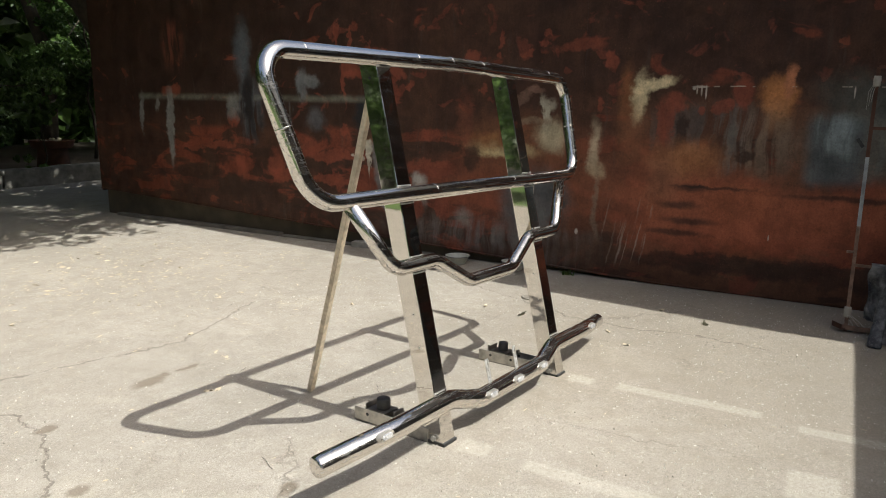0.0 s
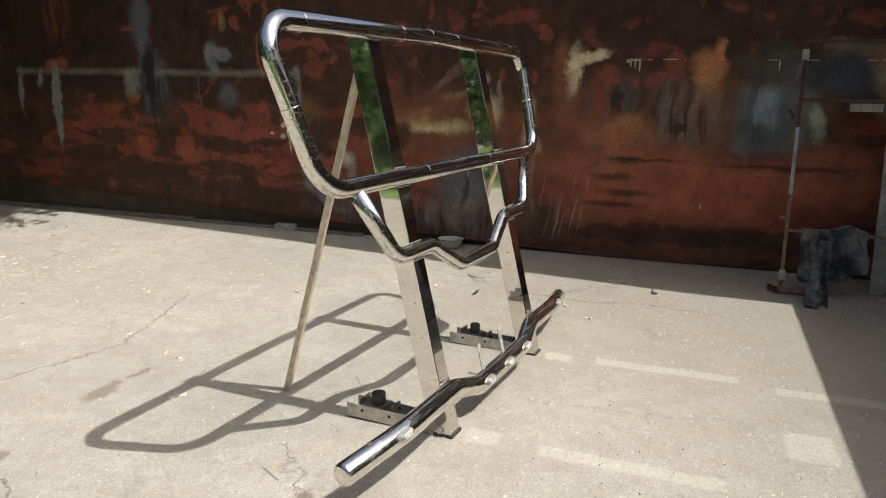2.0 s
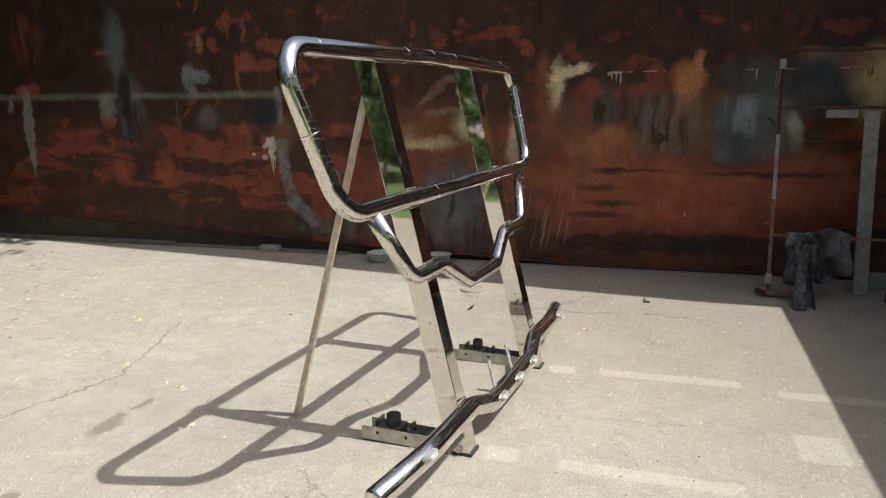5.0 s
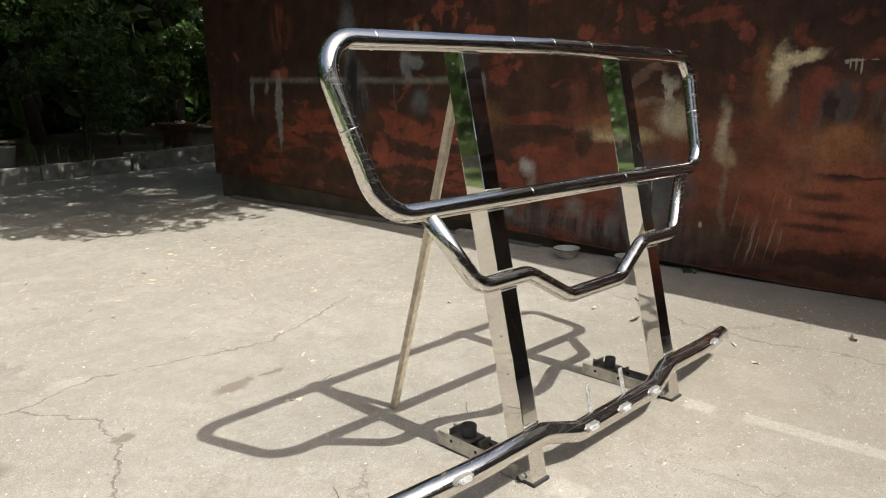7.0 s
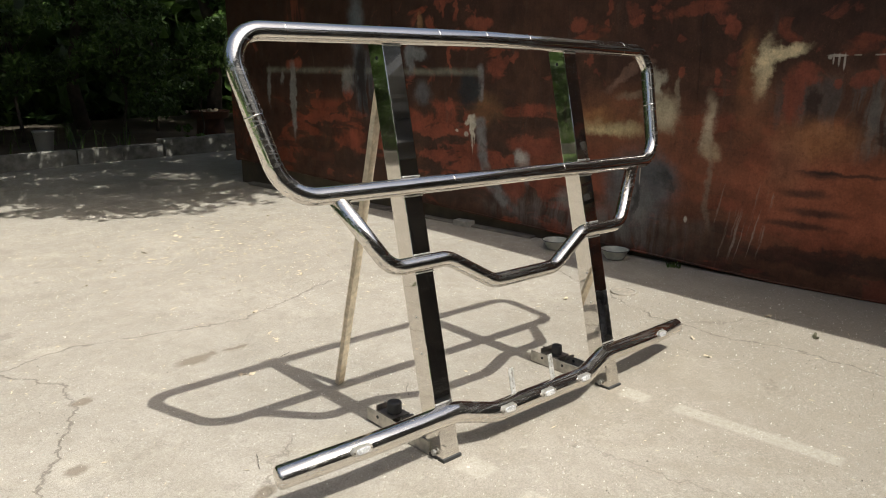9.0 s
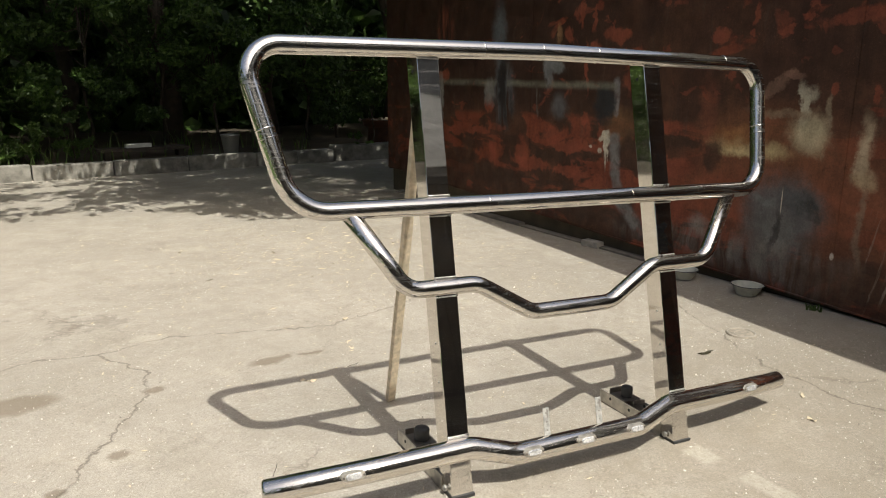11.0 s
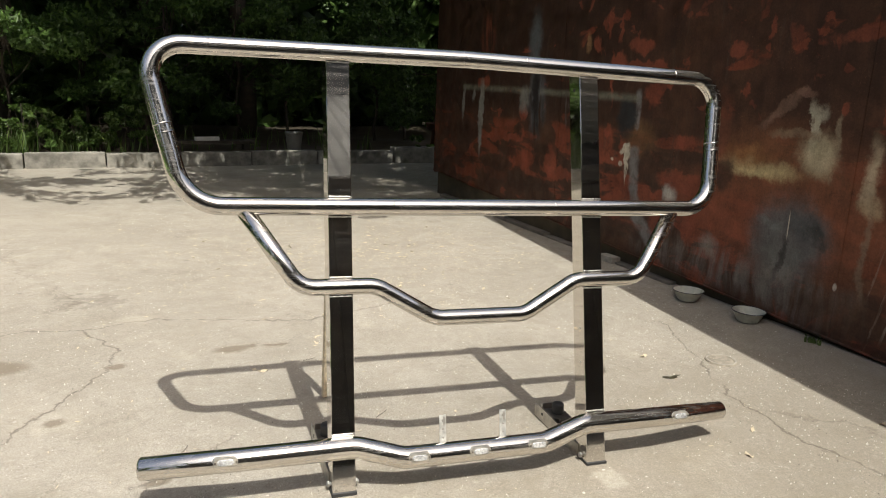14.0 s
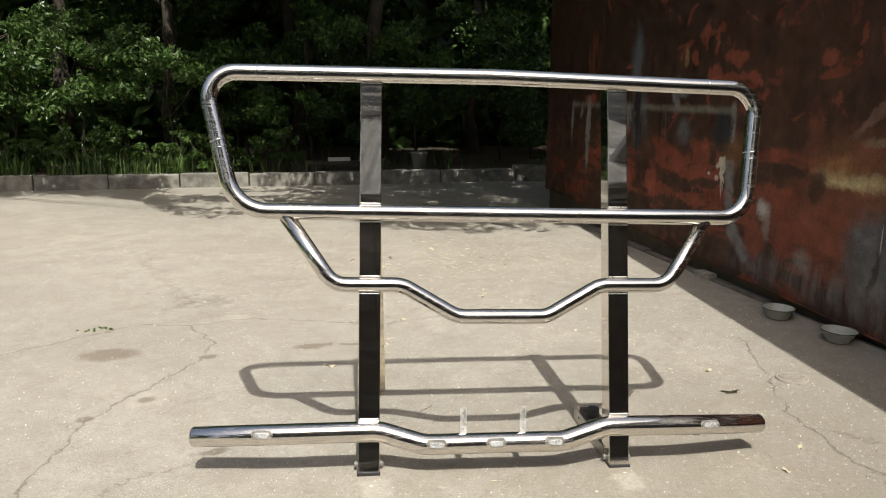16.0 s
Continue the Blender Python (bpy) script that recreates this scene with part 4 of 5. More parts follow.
        br = part("bracket", bm, M_BRACKET, root, "bright drilled zinc-plated bracket")
        for z in (0.045, 0.075, 0.105):
            bm = bmesh.new()
            cyl(bm, (x, D2 + 0.0352, B2 + z), (x, D2 + 0.0408, B2 + z), 0.0035 if z < 0.1 else 0.0045, 10)
            part("hole", bm, M_DULL, br)
        part("slot", boxed((x + 0.001, D2 + 0.0354, B2 + 0.088), (x + 0.0085, D2 + 0.0358, B2 + 0.118)), M_DULL, br)
    return root


build_bar()


def build_foot(x, right):
    """The mounting channel that runs back from a post over the ground."""
    root = thing("mounting_channel", "dull steel mounting channel with rubber buffer behind a post", "mounting channel", "mounting channels under the posts")
    root.matrix_world = BAR @ Matrix.Translation((x, 0, 0))
    w, t, h = 0.0425, 0.004, 0.052
    for s in (-1, 1):
        bm = bmesh.new()
        box(bm, (s * w - t / 2, 0.115, 0.012), (s * w + t / 2, 0.49, 0.012 + h), 0.001)
        side = part("side_plate", bm, M_DULL, root, "scuffed steel side plate")
        for y in (0.30, 0.42):
            bm = bmesh.new()
            cyl(bm, (s * (w - 0.004), y, 0.044), (s * (w + 0.0032), y, 0.044), 0.007, 12)
            part("hole", bm, M_RUBBER, side)
    part("base_plate", boxed((-w, 0.150, 0.0087), (w, 0.49, 0.013), 0.001), M_IRON, root)
    part("rear_tab", boxed((-w + 0.003, 0.430, 0.03), (w - 0.003, 0.436, 0.088), 0.002), M_IRON, root)
    part("cross_plate", boxed((-0.042, 0.33, 0.064), (0.042, 0.425, 0.069), 0.001), M_IRON, root)
    bm = bmesh.new()
    tube(bm, [Vector((0, 0.372, z)) for z in (0.069, 0.072, 0.108, 0.113, 0.115)], [q + (0.0 if right else 0.004) for q in (0.0225, 0.0245, 0.0245, 0.0225, 0.018)], 20)
    part("rubber_buffer", bm, M_RUBBER, root, "black rubber buffer", True)
    part("angle", boxed((-0.03, 0.29, 0.066), (0.03, 0.30, 0.082), 0.002), M_IRON, root)
    bm = bmesh.new()
    cyl(bm, (-w - 0.012, 0.085, 0.036), (w + 0.014, 0.085, 0.036), 0.0065, 8)
    cyl(bm, (-w - 0.009, 0.085, 0.036), (-w - 0.003, 0.085, 0.036), 0.012, 6)
    cyl(bm, (w + 0.003, 0.085, 0.036), (w + 0.009, 0.085, 0.036), 0.012, 6)
    part("bolt", bm, M_PLATE, root, "through bolt with nuts")
    bm = bmesh.new()
    box(bm, (-0.043, 0.036, -0.004), (0.043, 0.150, 0.024), 0.003)
    part("rubber_pad", bm, M_RUBBER, root, "black rubber pad under the post")
    if not right:
        bm = bmesh.new()
        tube(bm, [Vector((0.004, 0.01, 0.006)), Vector((0.012, -0.012, 0.009)), Vector((0.03, -0.035, 0.004)), Vector((0.045, -0.045, 0.003))], 0.0022, 6)
        part("wire_end", bm, M_IRON, root)


build_foot(POSTS[0], False)
build_foot(POSTS[1], True)


def build_strut():
    bm = bmesh.new()
    box(bm, (-0.019, -0.011, 0), (0.019, 0.011, 1.38), 0.002)
    bmesh.ops.subdivide_edges(bm, edges=[e for e in bm.edges if e.calc_length() > 0.5], cuts=14)
    for v in bm.verts:
        v.co.x += 0.0016 * noise.noise((v.co.z * 6, v.co.y * 80, 1)) + 0.003 * math.sin(v.co.z * 2.2)
        v.co.y += 0.0016 * noise.noise((v.co.z * 6, v.co.x * 80, 5))
    root = part("wooden_prop", bm, M_WOOD)
    a, b = Vector((-0.386, 0.869, 0.002)), Vector((-0.462, 0.466, 1.298))
    q = (b - a).to_track_quat('Z', 'Y').to_matrix().to_4x4()
    root.matrix_world = BAR @ Matrix.Translation(a) @ q @ Matrix.Rotation(radians(25), 4, 'Z')
    tagged(root, "weathered pine lath propping up the steel bar", "wooden prop")


build_strut()

# ---------------------------------------------------------------- by the rusty wall
def revolve(profile, seg=40):
    """A turned body from (radius, height) pairs."""
    bm = bmesh.new()
    rings = []
    for r, z in profile:
        if r < 1e-5:
            rings.append([bm.verts.new((0, 0, z))])
        else:
            rings.append([bm.verts.new((r * math.cos(2 * math.pi * k / seg), r * math.sin(2 * math.pi * k / seg), z)) for k in range(seg)])
    for A, B in zip(rings[:-1], rings[1:]):
        for k in range(seg):
            q = [A[k % len(A)], A[(k + 1) % len(A)], B[(k + 1) % len(B)], B[k % len(B)]]
            q = list(dict.fromkeys(q))
            if len(q) > 2:
                bm.faces.new(q)
    bmesh.ops.recalc_face_normals(bm, faces=bm.faces)
    return bm


def build_bowl(x, y, turn, tilt):
    root = thing("enamel_bowl", "chipped white enamel bowl on the ground by the rusty wall", "bowl", "bowls by the wall", at=pose(x, y, ground_height(x, y) + 0.004, tilt, 0, turn))
    out = [(0.0, 0.0), (0.062, 0.0), (0.064, 0.006), (0.080, 0.030), (0.092, 0.058), (0.100, 0.064), (0.101, 0.067), (0.098, 0.068), (0.089, 0.060), (0.077, 0.032), (0.060, 0.010), (0.0, 0.008)]
    part("body", revolve(out), M_ENAMEL, root, smooth=True)
    bm = bmesh.new()
    tube(bm, [Vector((0.1005 * math.cos(a), 0.1005 * math.sin(a), 0.067)) for a in (2 * math.pi * k / 40 for k in range(40))], 0.0026, 8, closed=True)
    part("rim", bm, M_ENAMEL_RIM, root, "dark worn rim", True)
    part("contents", revolve([(0.0, 0.026), (0.04, 0.025), (0.072, 0.023)]), M_WATER, root, "dried greenish rests", True)


build_bowl(2.405, 1.565, 20, 0)
build_bowl(2.445, 1.085, 75, 1.5)


def build_brick():
    bm = bmesh.new()
    box(bm, (-0.045, -0.085, 0), (0.045, 0.085, 0.05), 0.006)
    bmesh.ops.subdivide_edges(bm, edges=bm.edges[:], cuts=1)
    for v in bm.verts:
        v.co += Vector((noise.noise(v.co * 30), noise.noise(v.co * 30 + Vector((5, 0, 0))), 0)) * 0.003
    ob = part("broken_brick", bm, M_BLOCK)
    ob.matrix_world = pose(2.545, 2.61, 0, 0, 0, 6)
    tagged(ob, "pale broken brick lying at the wall's foot", "brick")


build_brick()


def build_rack():
    """A welded angle-iron frame standing before the wall."""
    root = thing("iron_rack", "rusty welded angle-iron rack standing before the wall", "rack")

    def bar(name, a, b, w, mat, label=""):
        a, b = Vector(a), Vector(b)
        d = b - a
        bm = bmesh.new()
        box(bm, (-w / 2, -w / 2, 0), (-w / 2 + 0.004, w / 2, d.length), 0.0008)
        box(bm, (-w / 2, -w / 2, 0), (w / 2, -w / 2 + 0.004, d.length), 0.0008)
        ob = part(name, bm, mat, root, label)
        ob.matrix_world = Matrix.Translation(a) @ d.to_track_quat('Z', 'Y').to_matrix().to_4x4()
        return ob
    F, TP = (2.03, -1.232, 0.0), (2.20, -1.235, 1.53)
    G, TQ = (2.03, -1.905, 0.0), (2.20, -2.00, 1.53)

    def on(a, b, z):
        f = z / 1.53
        return tuple(a[k] + (b[k] - a[k]) * f for k in range(3))
    bar("upright", on(F, TP, 0.0), on(F, TP, 0.62), 0.020, M_ANGLE)
    bar("upright", on(F, TP, 0.62), on(F, TP, 1.02), 0.020, M_ANGLE2, "pale scuffed stretch of upright")
    bar("upright", on(F, TP, 1.02), TP, 0.020, M_RUSTY)
    bar("upright", G, TQ, 0.020, M_RUSTY)
    bar("top_rail", TP, (2.20, -2.25, 1.525), 0.018, M_RUSTY)
    bar("rail", on(F, TP, 1.185), (2.16, -1.98, 1.18), 0.018, M_RUSTY)
    bar("rail", on(F, TP, 0.395), (2.075, -1.93, 0.385), 0.018, M_ANGLE)
    bar("foot_rail", (2.03, -1.20, 0.028), (2.02, -1.42, 0.026), 0.030, M_ANGLE)
    bar("stub", (2.06, -1.17, 0.035), (1.99, -1.22, 0.035), 0.030, M_RUSTY)
    # wire bindings and taped spots
    for z, mat in ((0.115, M_BLOCK), (1.45, M_BLOCK)):
        c = Vector(on(F, TP, z))
        bm = bmesh.new()
        tube(bm, [c + Vector((0, 0, k * 0.012 - 0.03)) for k in range(6)], [0.019, 0.021, 0.020, 0.022, 0.020, 0.019], 10)
        part("tape", bm, mat, root, "dirty white tape", True)
    c = Vector(on(F, TP, 1.12))
    part("clip", boxed((-0.012, -0.01, -0.03), (0.012, 0.01, 0.03), 0.003, Matrix.Translation(c + Vector((-0.02, 0.045, -0.02))) @ Matrix.Rotation(radians(-35), 4, 'X')), M_RUBBER, root, "black clamp")
    c = Vector(on(F, TP, 0.47))
    part("lug", boxed((-0.01, -0.02, -0.006), (0.01, 0.02, 0.006), 0.002, Matrix.Translation(c + Vector((-0.005, 0.025, 0)))), M_ANGLE, root)
    for k in range(3):
        bm = bmesh.new()
        a = Vector(on(F, TP, 1.44)) + Vector((-0.015, 0.006 * k, 0))
        tube(bm, [a, a + Vector((-0.008, 0.012 + 0.006 * k, -0.05)), a + Vector((-0.004, 0.018 + 0.004 * k, -0.11 - 0.02 * k))], 0.0013, 5)
        part("string", bm, M_PLANK, root)
    for k in range(3):
        bm = bmesh.new()
        a = Vector((2.02, -1.235 - 0.01 * k, 0.10))
        tube(bm, [a, a + Vector((0, -0.015 - 0.012 * k, -0.03)), a + Vector((0, -0.04 - 0.02 * k, -0.068))], 0.002, 5)
        part("wire", bm, M_PLATE, root)


build_rack()


def drape(name, nu, nv, shape, mat, label, category):
    bm = bmesh.new()
    grid = [[bm.verts.new(shape(i / nu, j / nv)) for i in range(nu + 1)] for j in range(nv + 1)]
    for j in range(nv):
        for i in range(nu):
            bm.faces.new((grid[j][i], grid[j][i + 1], grid[j + 1][i + 1], grid[j + 1][i]))
    bmesh.ops.solidify(bm, geom=bm.faces[:], thickness=0.003)
    ob = part(name, bm, mat, None, smooth=True)
    tagged(ob, label, category)
    return ob


def build_cloth():
    def ridge(a, b, k):
        return 1.0 - abs(noise.noise((a, b, k))) * 2.0

    def shape(u, v):
        # over the rail: a short fall behind, a long fall in front, bunched towards the far end
        y0, y1 = -1.325, -1.675
        s = v * 0.50 - 0.12
        y = y0 + (y1 - y0) * u
        diag = u * 2.2 - v * 1.5
        fold = 0.030 * ridge(diag * 1.6, v * 0.9 + u, 2.0) + 0.014 * ridge(diag * 4.2, v * 2.0, 6.0)
        crumple = 0.010 * noise.noise((u * 11, v * 11, 4.0)) + 0.005 * noise.noise((u * 26, v * 26, 1.0))
        lump = math.exp(-((u - 0.72) / 0.20) ** 2 - ((v - 0.27) / 0.10) ** 2)
        if s < 0:
            return Vector((2.10 + 0.3 * fold, y, 0.412 + s + 0.04 * lump))
        reach = 0.29 + 0.05 * math.sin(u * 4.0 + 0.4) + 0.02 * noise.noise((u * 9, 3.0, 1.0))
        fall = min(s, reach) + 0.05 * max(0.0, s - reach)
        y += 0.03 * noise.noise((u * 4, v * 4, 9.0)) - 0.035 * fall / reach * (u - 0.4)
        return Vector((2.055 - fold - crumple - 0.05 * lump, y, 0.414 - fall + 0.05 * lump + 0.5 * crumple))
    drape("draped_cloth", 84, 64, shape, M_CLOTH, "speckled grey work cloth hung over the rack's rail", "cloth")

    def tail(u, v):
        a = u * math.pi * 1.7
        r = 0.030 + 0.030 * v + 0.012 * math.sin(3 * a + 4 * v)
        r += 0.010 * noise.noise((u * 7, v * 8, 3.0)) + 0.004 * noise.noise((u * 18, v * 20, 5.0))
        return Vector((1.975 - r * 0.6 * math.cos(a) - 0.20 * v * v, -1.44 + 0.03 * v + r * math.sin(a), 0.36 - 0.354 * v + 0.010 * noise.noise((u * 4, v * 6, 0))))
    drape("trouser_leg", 44, 48, tail, M_CLOTH, "leg of grey work trousers hanging to the ground", "cloth")

    def rag(u, v):
        y = -1.80 - 0.36 * u + 0.03 * noise.noise((u * 3, v * 3, 5))
        f = 0.030 * noise.noise((u * 5 + v * 2, v * 3, 8)) + 0.014 * noise.noise((u * 13, v * 13, 2)) + 0.006 * noise.noise((u * 30, v * 30, 2))
        drop = 0.20 + 0.16 * noise.noise((u * 3.3, 1, 1)) + 0.05 * noise.noise((u * 11, 1, 1))
        return Vector((2.115 + f - 0.05 * math.sin(v * 3.1), y, 1.24 + 0.05 * math.sin(u * 3.1) + 0.03 * noise.noise((u * 6, 0, 0)) - drop * v))
    drape("hanging_rag", 56, 40, rag, M_RAG, "crumpled black rag hung on the rack's rail", "rag")


build_cloth()


def build_planks():
    bm = bmesh.new()
    box(bm, (-0.012, -0.042, 0), (0.012, 0.042, 1.16), 0.003)
    ob = part("leaning_plank", bm, M_PLANK)
    a, b = Vector((2.20, -1.80, 0.0)), Vector((2.36, -1.80, 1.14))
    ob.matrix_world = Matrix.Translation(a) @ (b - a).to_track_quat('Z', 'Y').to_matrix().to_4x4() @ Matrix.Rotation(radians(90), 4, 'Z')
    tagged(ob, "grey weathered plank leaning behind the rack", "plank")
    sign = thing("white_strip", "grey-white tiled strip fixed behind the rack", "strip", at=pose(2.40, -1.63, 1.135))
    for k in range(3):
        part("tile", boxed((-0.005, -0.10 + k * 0.062, -0.025), (0.005, -0.04 + k * 0.062, 0.025), 0.002), M_BLOCK, sign)
    part("backing", boxed((0.006, -0.11, -0.03), (0.166, 0.10, 0.03), 0.002), M_DARKWOOD, sign)
    ob = part("concrete_block", boxed((-0.06, -0.17, 0), (0.06, 0.17, 0.085), 0.008), M_BLOCK)
    ob.matrix_world = pose(2.43, -2.02, 0, 0, 0, 3)
    tagged(ob, "pale concrete block lying at the wall's foot", "block")


build_planks()


def build_cover():
    root = thing("drain_cover", "small rusty round drain cover set in the concrete", "drain cover", at=pose(1.80, 0.655, ground_height(1.8, 0.655)))
    part("plate", revolve([(0.0, 0.003), (0.055, 0.003), (0.058, 0.0015), (0.064, 0.0015), (0.066, 0.005), (0.082, 0.005), (0.085, -0.004)]), plain("sunken_dirty_iron", (0.30, 0.265, 0.21), 0.9, 0.0, 0.35, 40, 0.8), root)
    bm = bmesh.new()
    tube(bm, [Vector((0.074 * math.cos(a), 0.074 * math.sin(a), 0.003)) for a in (2 * math.pi * k / 32 for k in range(32))], 0.004, 6, closed=True)
    part("rim", bm, M_BLOCK, root, "worn dusty rim", True)


build_cover()

# ---------------------------------------------------------------- kerb, verge and what stands on it
VERGE = 9.26


def build_kerb():
    x = -14.0
    rng = random.Random(4)
    while x < 2.5:
        w = 1.0 + rng.uniform(-0.02, 0.02)
        bm = boxed((0.008, 0, -0.05), (w - 0.008, 0.15, 0.205 + rng.uniform(-0.012, 0.008)), 0.014)
        bmesh.ops.subdivide_edges(bm, edges=[e for e in bm.edges if e.calc_length() > 0.12], cuts=6)
        for v in bm.verts:
            k = noise.noise((v.co.x * 7 + x * 3, v.co.y * 9, v.co.z * 9))
            v.co += Vector((0, 0.008, 0.006)) * k
        ob = part("kerb_stone", bm, M_KERB)
        ob.matrix_world = pose(x, 9.08 + rng.uniform(-0.012, 0.012), 0, 0, rng.uniform(-0.3, 0.3), rng.uniform(-0.5, 0.5))
        tagged(ob, "grey concrete kerb stone in dappled shade", "kerb stone", "kerb stones along the verge")
        x += w


build_kerb()


def build_verge():
    xs = np.arange(-16, 14.1, 0.25)
    ys = np.concatenate([np.arange(9.22, 13, 0.25), [14, 18, 26]])
    v = np.array([(x, y, 0.16 + 0.05 * noise.noise((x * 0.8, y * 0.8, 3)) + 0.02 * max(0, y - 10) - (0.4 if x > 2.9 and y < 9.4 else 0)) for y in ys for x in xs])
    nx = len(xs)
    f = np.array([(j * nx + i, j * nx + i + 1, (j + 1) * nx + i + 1, (j + 1) * nx + i) for j in range(len(ys) - 1) for i in range(nx - 1)])
    ob = new("verge", from_arrays("verge", v, f, M_SOIL, True))
    tagged(ob, "dark soil bank behind the kerb with leaf litter", "ground", kind="structure")


build_verge()


def grass(name, spots, rng, height, label):
    """Blades, each a bent strip of three quads' length."""
    n = len(spots)
    d = rng.normal(size=(n, 2))
    d /= np.linalg.norm(d, axis=1)[:, None]
    h = height * rng.uniform(0.5, 1.3, n)
    w = 0.006 + 0.006 * rng.uniform(0, 1, n)
    side = np.stack([-d[:, 1], d[:, 0], np.zeros(n)], 1) * w[:, None]
    out = np.stack([d[:, 0], d[:, 1], np.zeros(n)], 1)
    bend = rng.uniform(0.1, 0.7, n)
    rows = []
    for f, k in ((0.0, 1.0), (0.55, 0.8)):
        c = spots + out * (bend * h * f * f)[:, None] + np.stack([np.zeros(n), np.zeros(n), h * f], 1)
        rows += [c - side * k, c + side * k]
    rows.append(spots + out * (bend * h)[:, None] + np.stack([np.zeros(n), np.zeros(n), h * 0.92], 1))
    v = np.stack(rows, 1).reshape(-1, 3)
    k = np.arange(n)[:, None] * 5
    f = np.concatenate([k + [0, 1, 3], k + [0, 3, 2], k + [2, 3, 4]], 1).reshape(-1, 3)
    ob = new(name, from_arrays(name, v, f, M_GRASS))
    tagged(ob, label, "grass", kind="stuff")


def build_grass():
    rng = np.random.default_rng(11)
    n = 7000
    x = np.concatenate([rng.uniform(-11, -1.3, n), rng.uniform(-1.3, 3, n // 30)])
    clump = np.array([noise.noise((a * 1.4, 2.0, 0)) + 0.6 * noise.noise((a * 4.0, 7.0, 0)) for a in x])
    x = x[clump > -0.15 + 0.3 * rng.uniform(-1, 1, len(x))]
    y = 9.26 + rng.gamma(1.6, 0.6, len(x))
    z = np.full(len(x), 0.14)
    grass("verge_grass", np.stack([x, y, z], 1), rng, 0.34, "rough green grass and weeds along the kerb")
    x = rng.normal(-1.82, 0.06, 16)
    grass("crack_grass", np.stack([x, 2.19 + rng.normal(0, 0.02, 16), np.zeros(16)], 1), rng, 0.02, "short grass growing out of a crack")
    x = 2.50 + rng.normal(0, 0.012, 18)
    grass("wall_weed", np.stack([x, 0.66 + rng.normal(0, 0.03, 18), np.zeros(18)], 1), rng, 0.045, "weed growing at the wall's foot")


build_grass()


def build_verge_things():
    root = thing("plastic_bucket", "grey plastic bucket standing behind the kerb", "bucket", at=pose(1.63, 9.42, 0.16))
    part("body", revolve([(0.0, 0.0), (0.095, 0.0), (0.10, 0.008), (0.135, 0.29), (0.141, 0.292), (0.141, 0.31), (0.132, 0.31), (0.128, 0.29), (0.095, 0.02), (0.0, 0.018)]), M_BUCKET, root, smooth=True)
    bm = bmesh.new()
    tube(bm, [Vector((0.137 * math.cos(a), -0.02 - 0.10 * math.sin(a), 0.29 - 0.05 * math.sin(a))) for a in (math.pi * k / 14 for k in range(15))], 0.0025, 6)
    part("handle", bm, M_IRON, root)
    root = thing("low_bench", "dark old wooden bench in the shade behind the kerb", "bench", at=pose(0.42, 9.62, 0.14))
    part("seat", boxed((-0.62, -0.15, 0.14), (0.62, 0.15, 0.185), 0.006), M_DARKWOOD, root)
    for sx in (-0.5, 0.5):
        part("leg", boxed((sx - 0.04, -0.13, -0.03), (sx + 0.04, 0.13, 0.14), 0.004), M_DARKWOOD, root)
    ob = part("white_board", boxed((-0.175, -0.05, 0), (0.175, 0.05, 0.055), 0.006), M_WHITE)
    ob.matrix_world = pose(0.34, 9.55, 0.327, 0, 0, 4)
    tagged(ob, "short faded white board lying on the bench", "board")
    # blocks that continue the kerb, and the rusty drum by its end
    rng = np.random.default_rng(3)
    for x, y, a, b, c in ((4.00, 9.18, 0.80, 0.14, 0.25), (2.85, 9.17, 0.30, 0.13, 0.20)):
        bm = bmesh.new()
        box(bm, (-a, -b, -0.03), (a, b, c), 0.03)
        bmesh.ops.subdivide_edges(bm, edges=bm.edges[:], cuts=4, use_grid_fill=True)
        for v in bm.verts:
            v.co += Vector((noise.noise(v.co * 6 + Vector((x, 0, 0))), noise.noise(v.co * 6 + Vector((0, x, 0))), noise.noise(v.co * 6))) * 0.012
        ob = part("kerb_block", bm, M_KERB, smooth=True)
        ob.matrix_world = pose(x, y, 0, 0, 0, rng.uniform(-4, 4))
        tagged(ob, "rough concrete block that continues the kerb", "stone", "broken stones by the kerb")
    root = thing("planter", "rusty round iron planter on a drum base", "planter", at=pose(4.30, 9.62, 0.19))
    part("base", revolve([(0.0, 0.0), (0.22, 0.0), (0.235, 0.02), (0.21, 0.30), (0.0, 0.30)]), M_RUSTY, root, smooth=True)
    part("pan", revolve([(0.0, 0.29), (0.26, 0.29), (0.29, 0.31), (0.315, 0.39), (0.325, 0.395), (0.325, 0.415), (0.30, 0.415), (0.27, 0.36), (0.0, 0.355)]), M_RUSTY, root, smooth=True)
    for k in range(11):
        bm = boxed((-0.03, -0.022, 0), (0.03, 0.022, 0.035), 0.008)
        ob = part("stone", bm, M_FLAKE, root)
        ob.matrix_basis = pose(rng.normal(0, 0.12), rng.normal(0, 0.12), 0.37 + 0.02 * (k % 3), rng.uniform(-30, 30), rng.uniform(-30, 30), rng.uniform(0, 360))


build_verge_things()

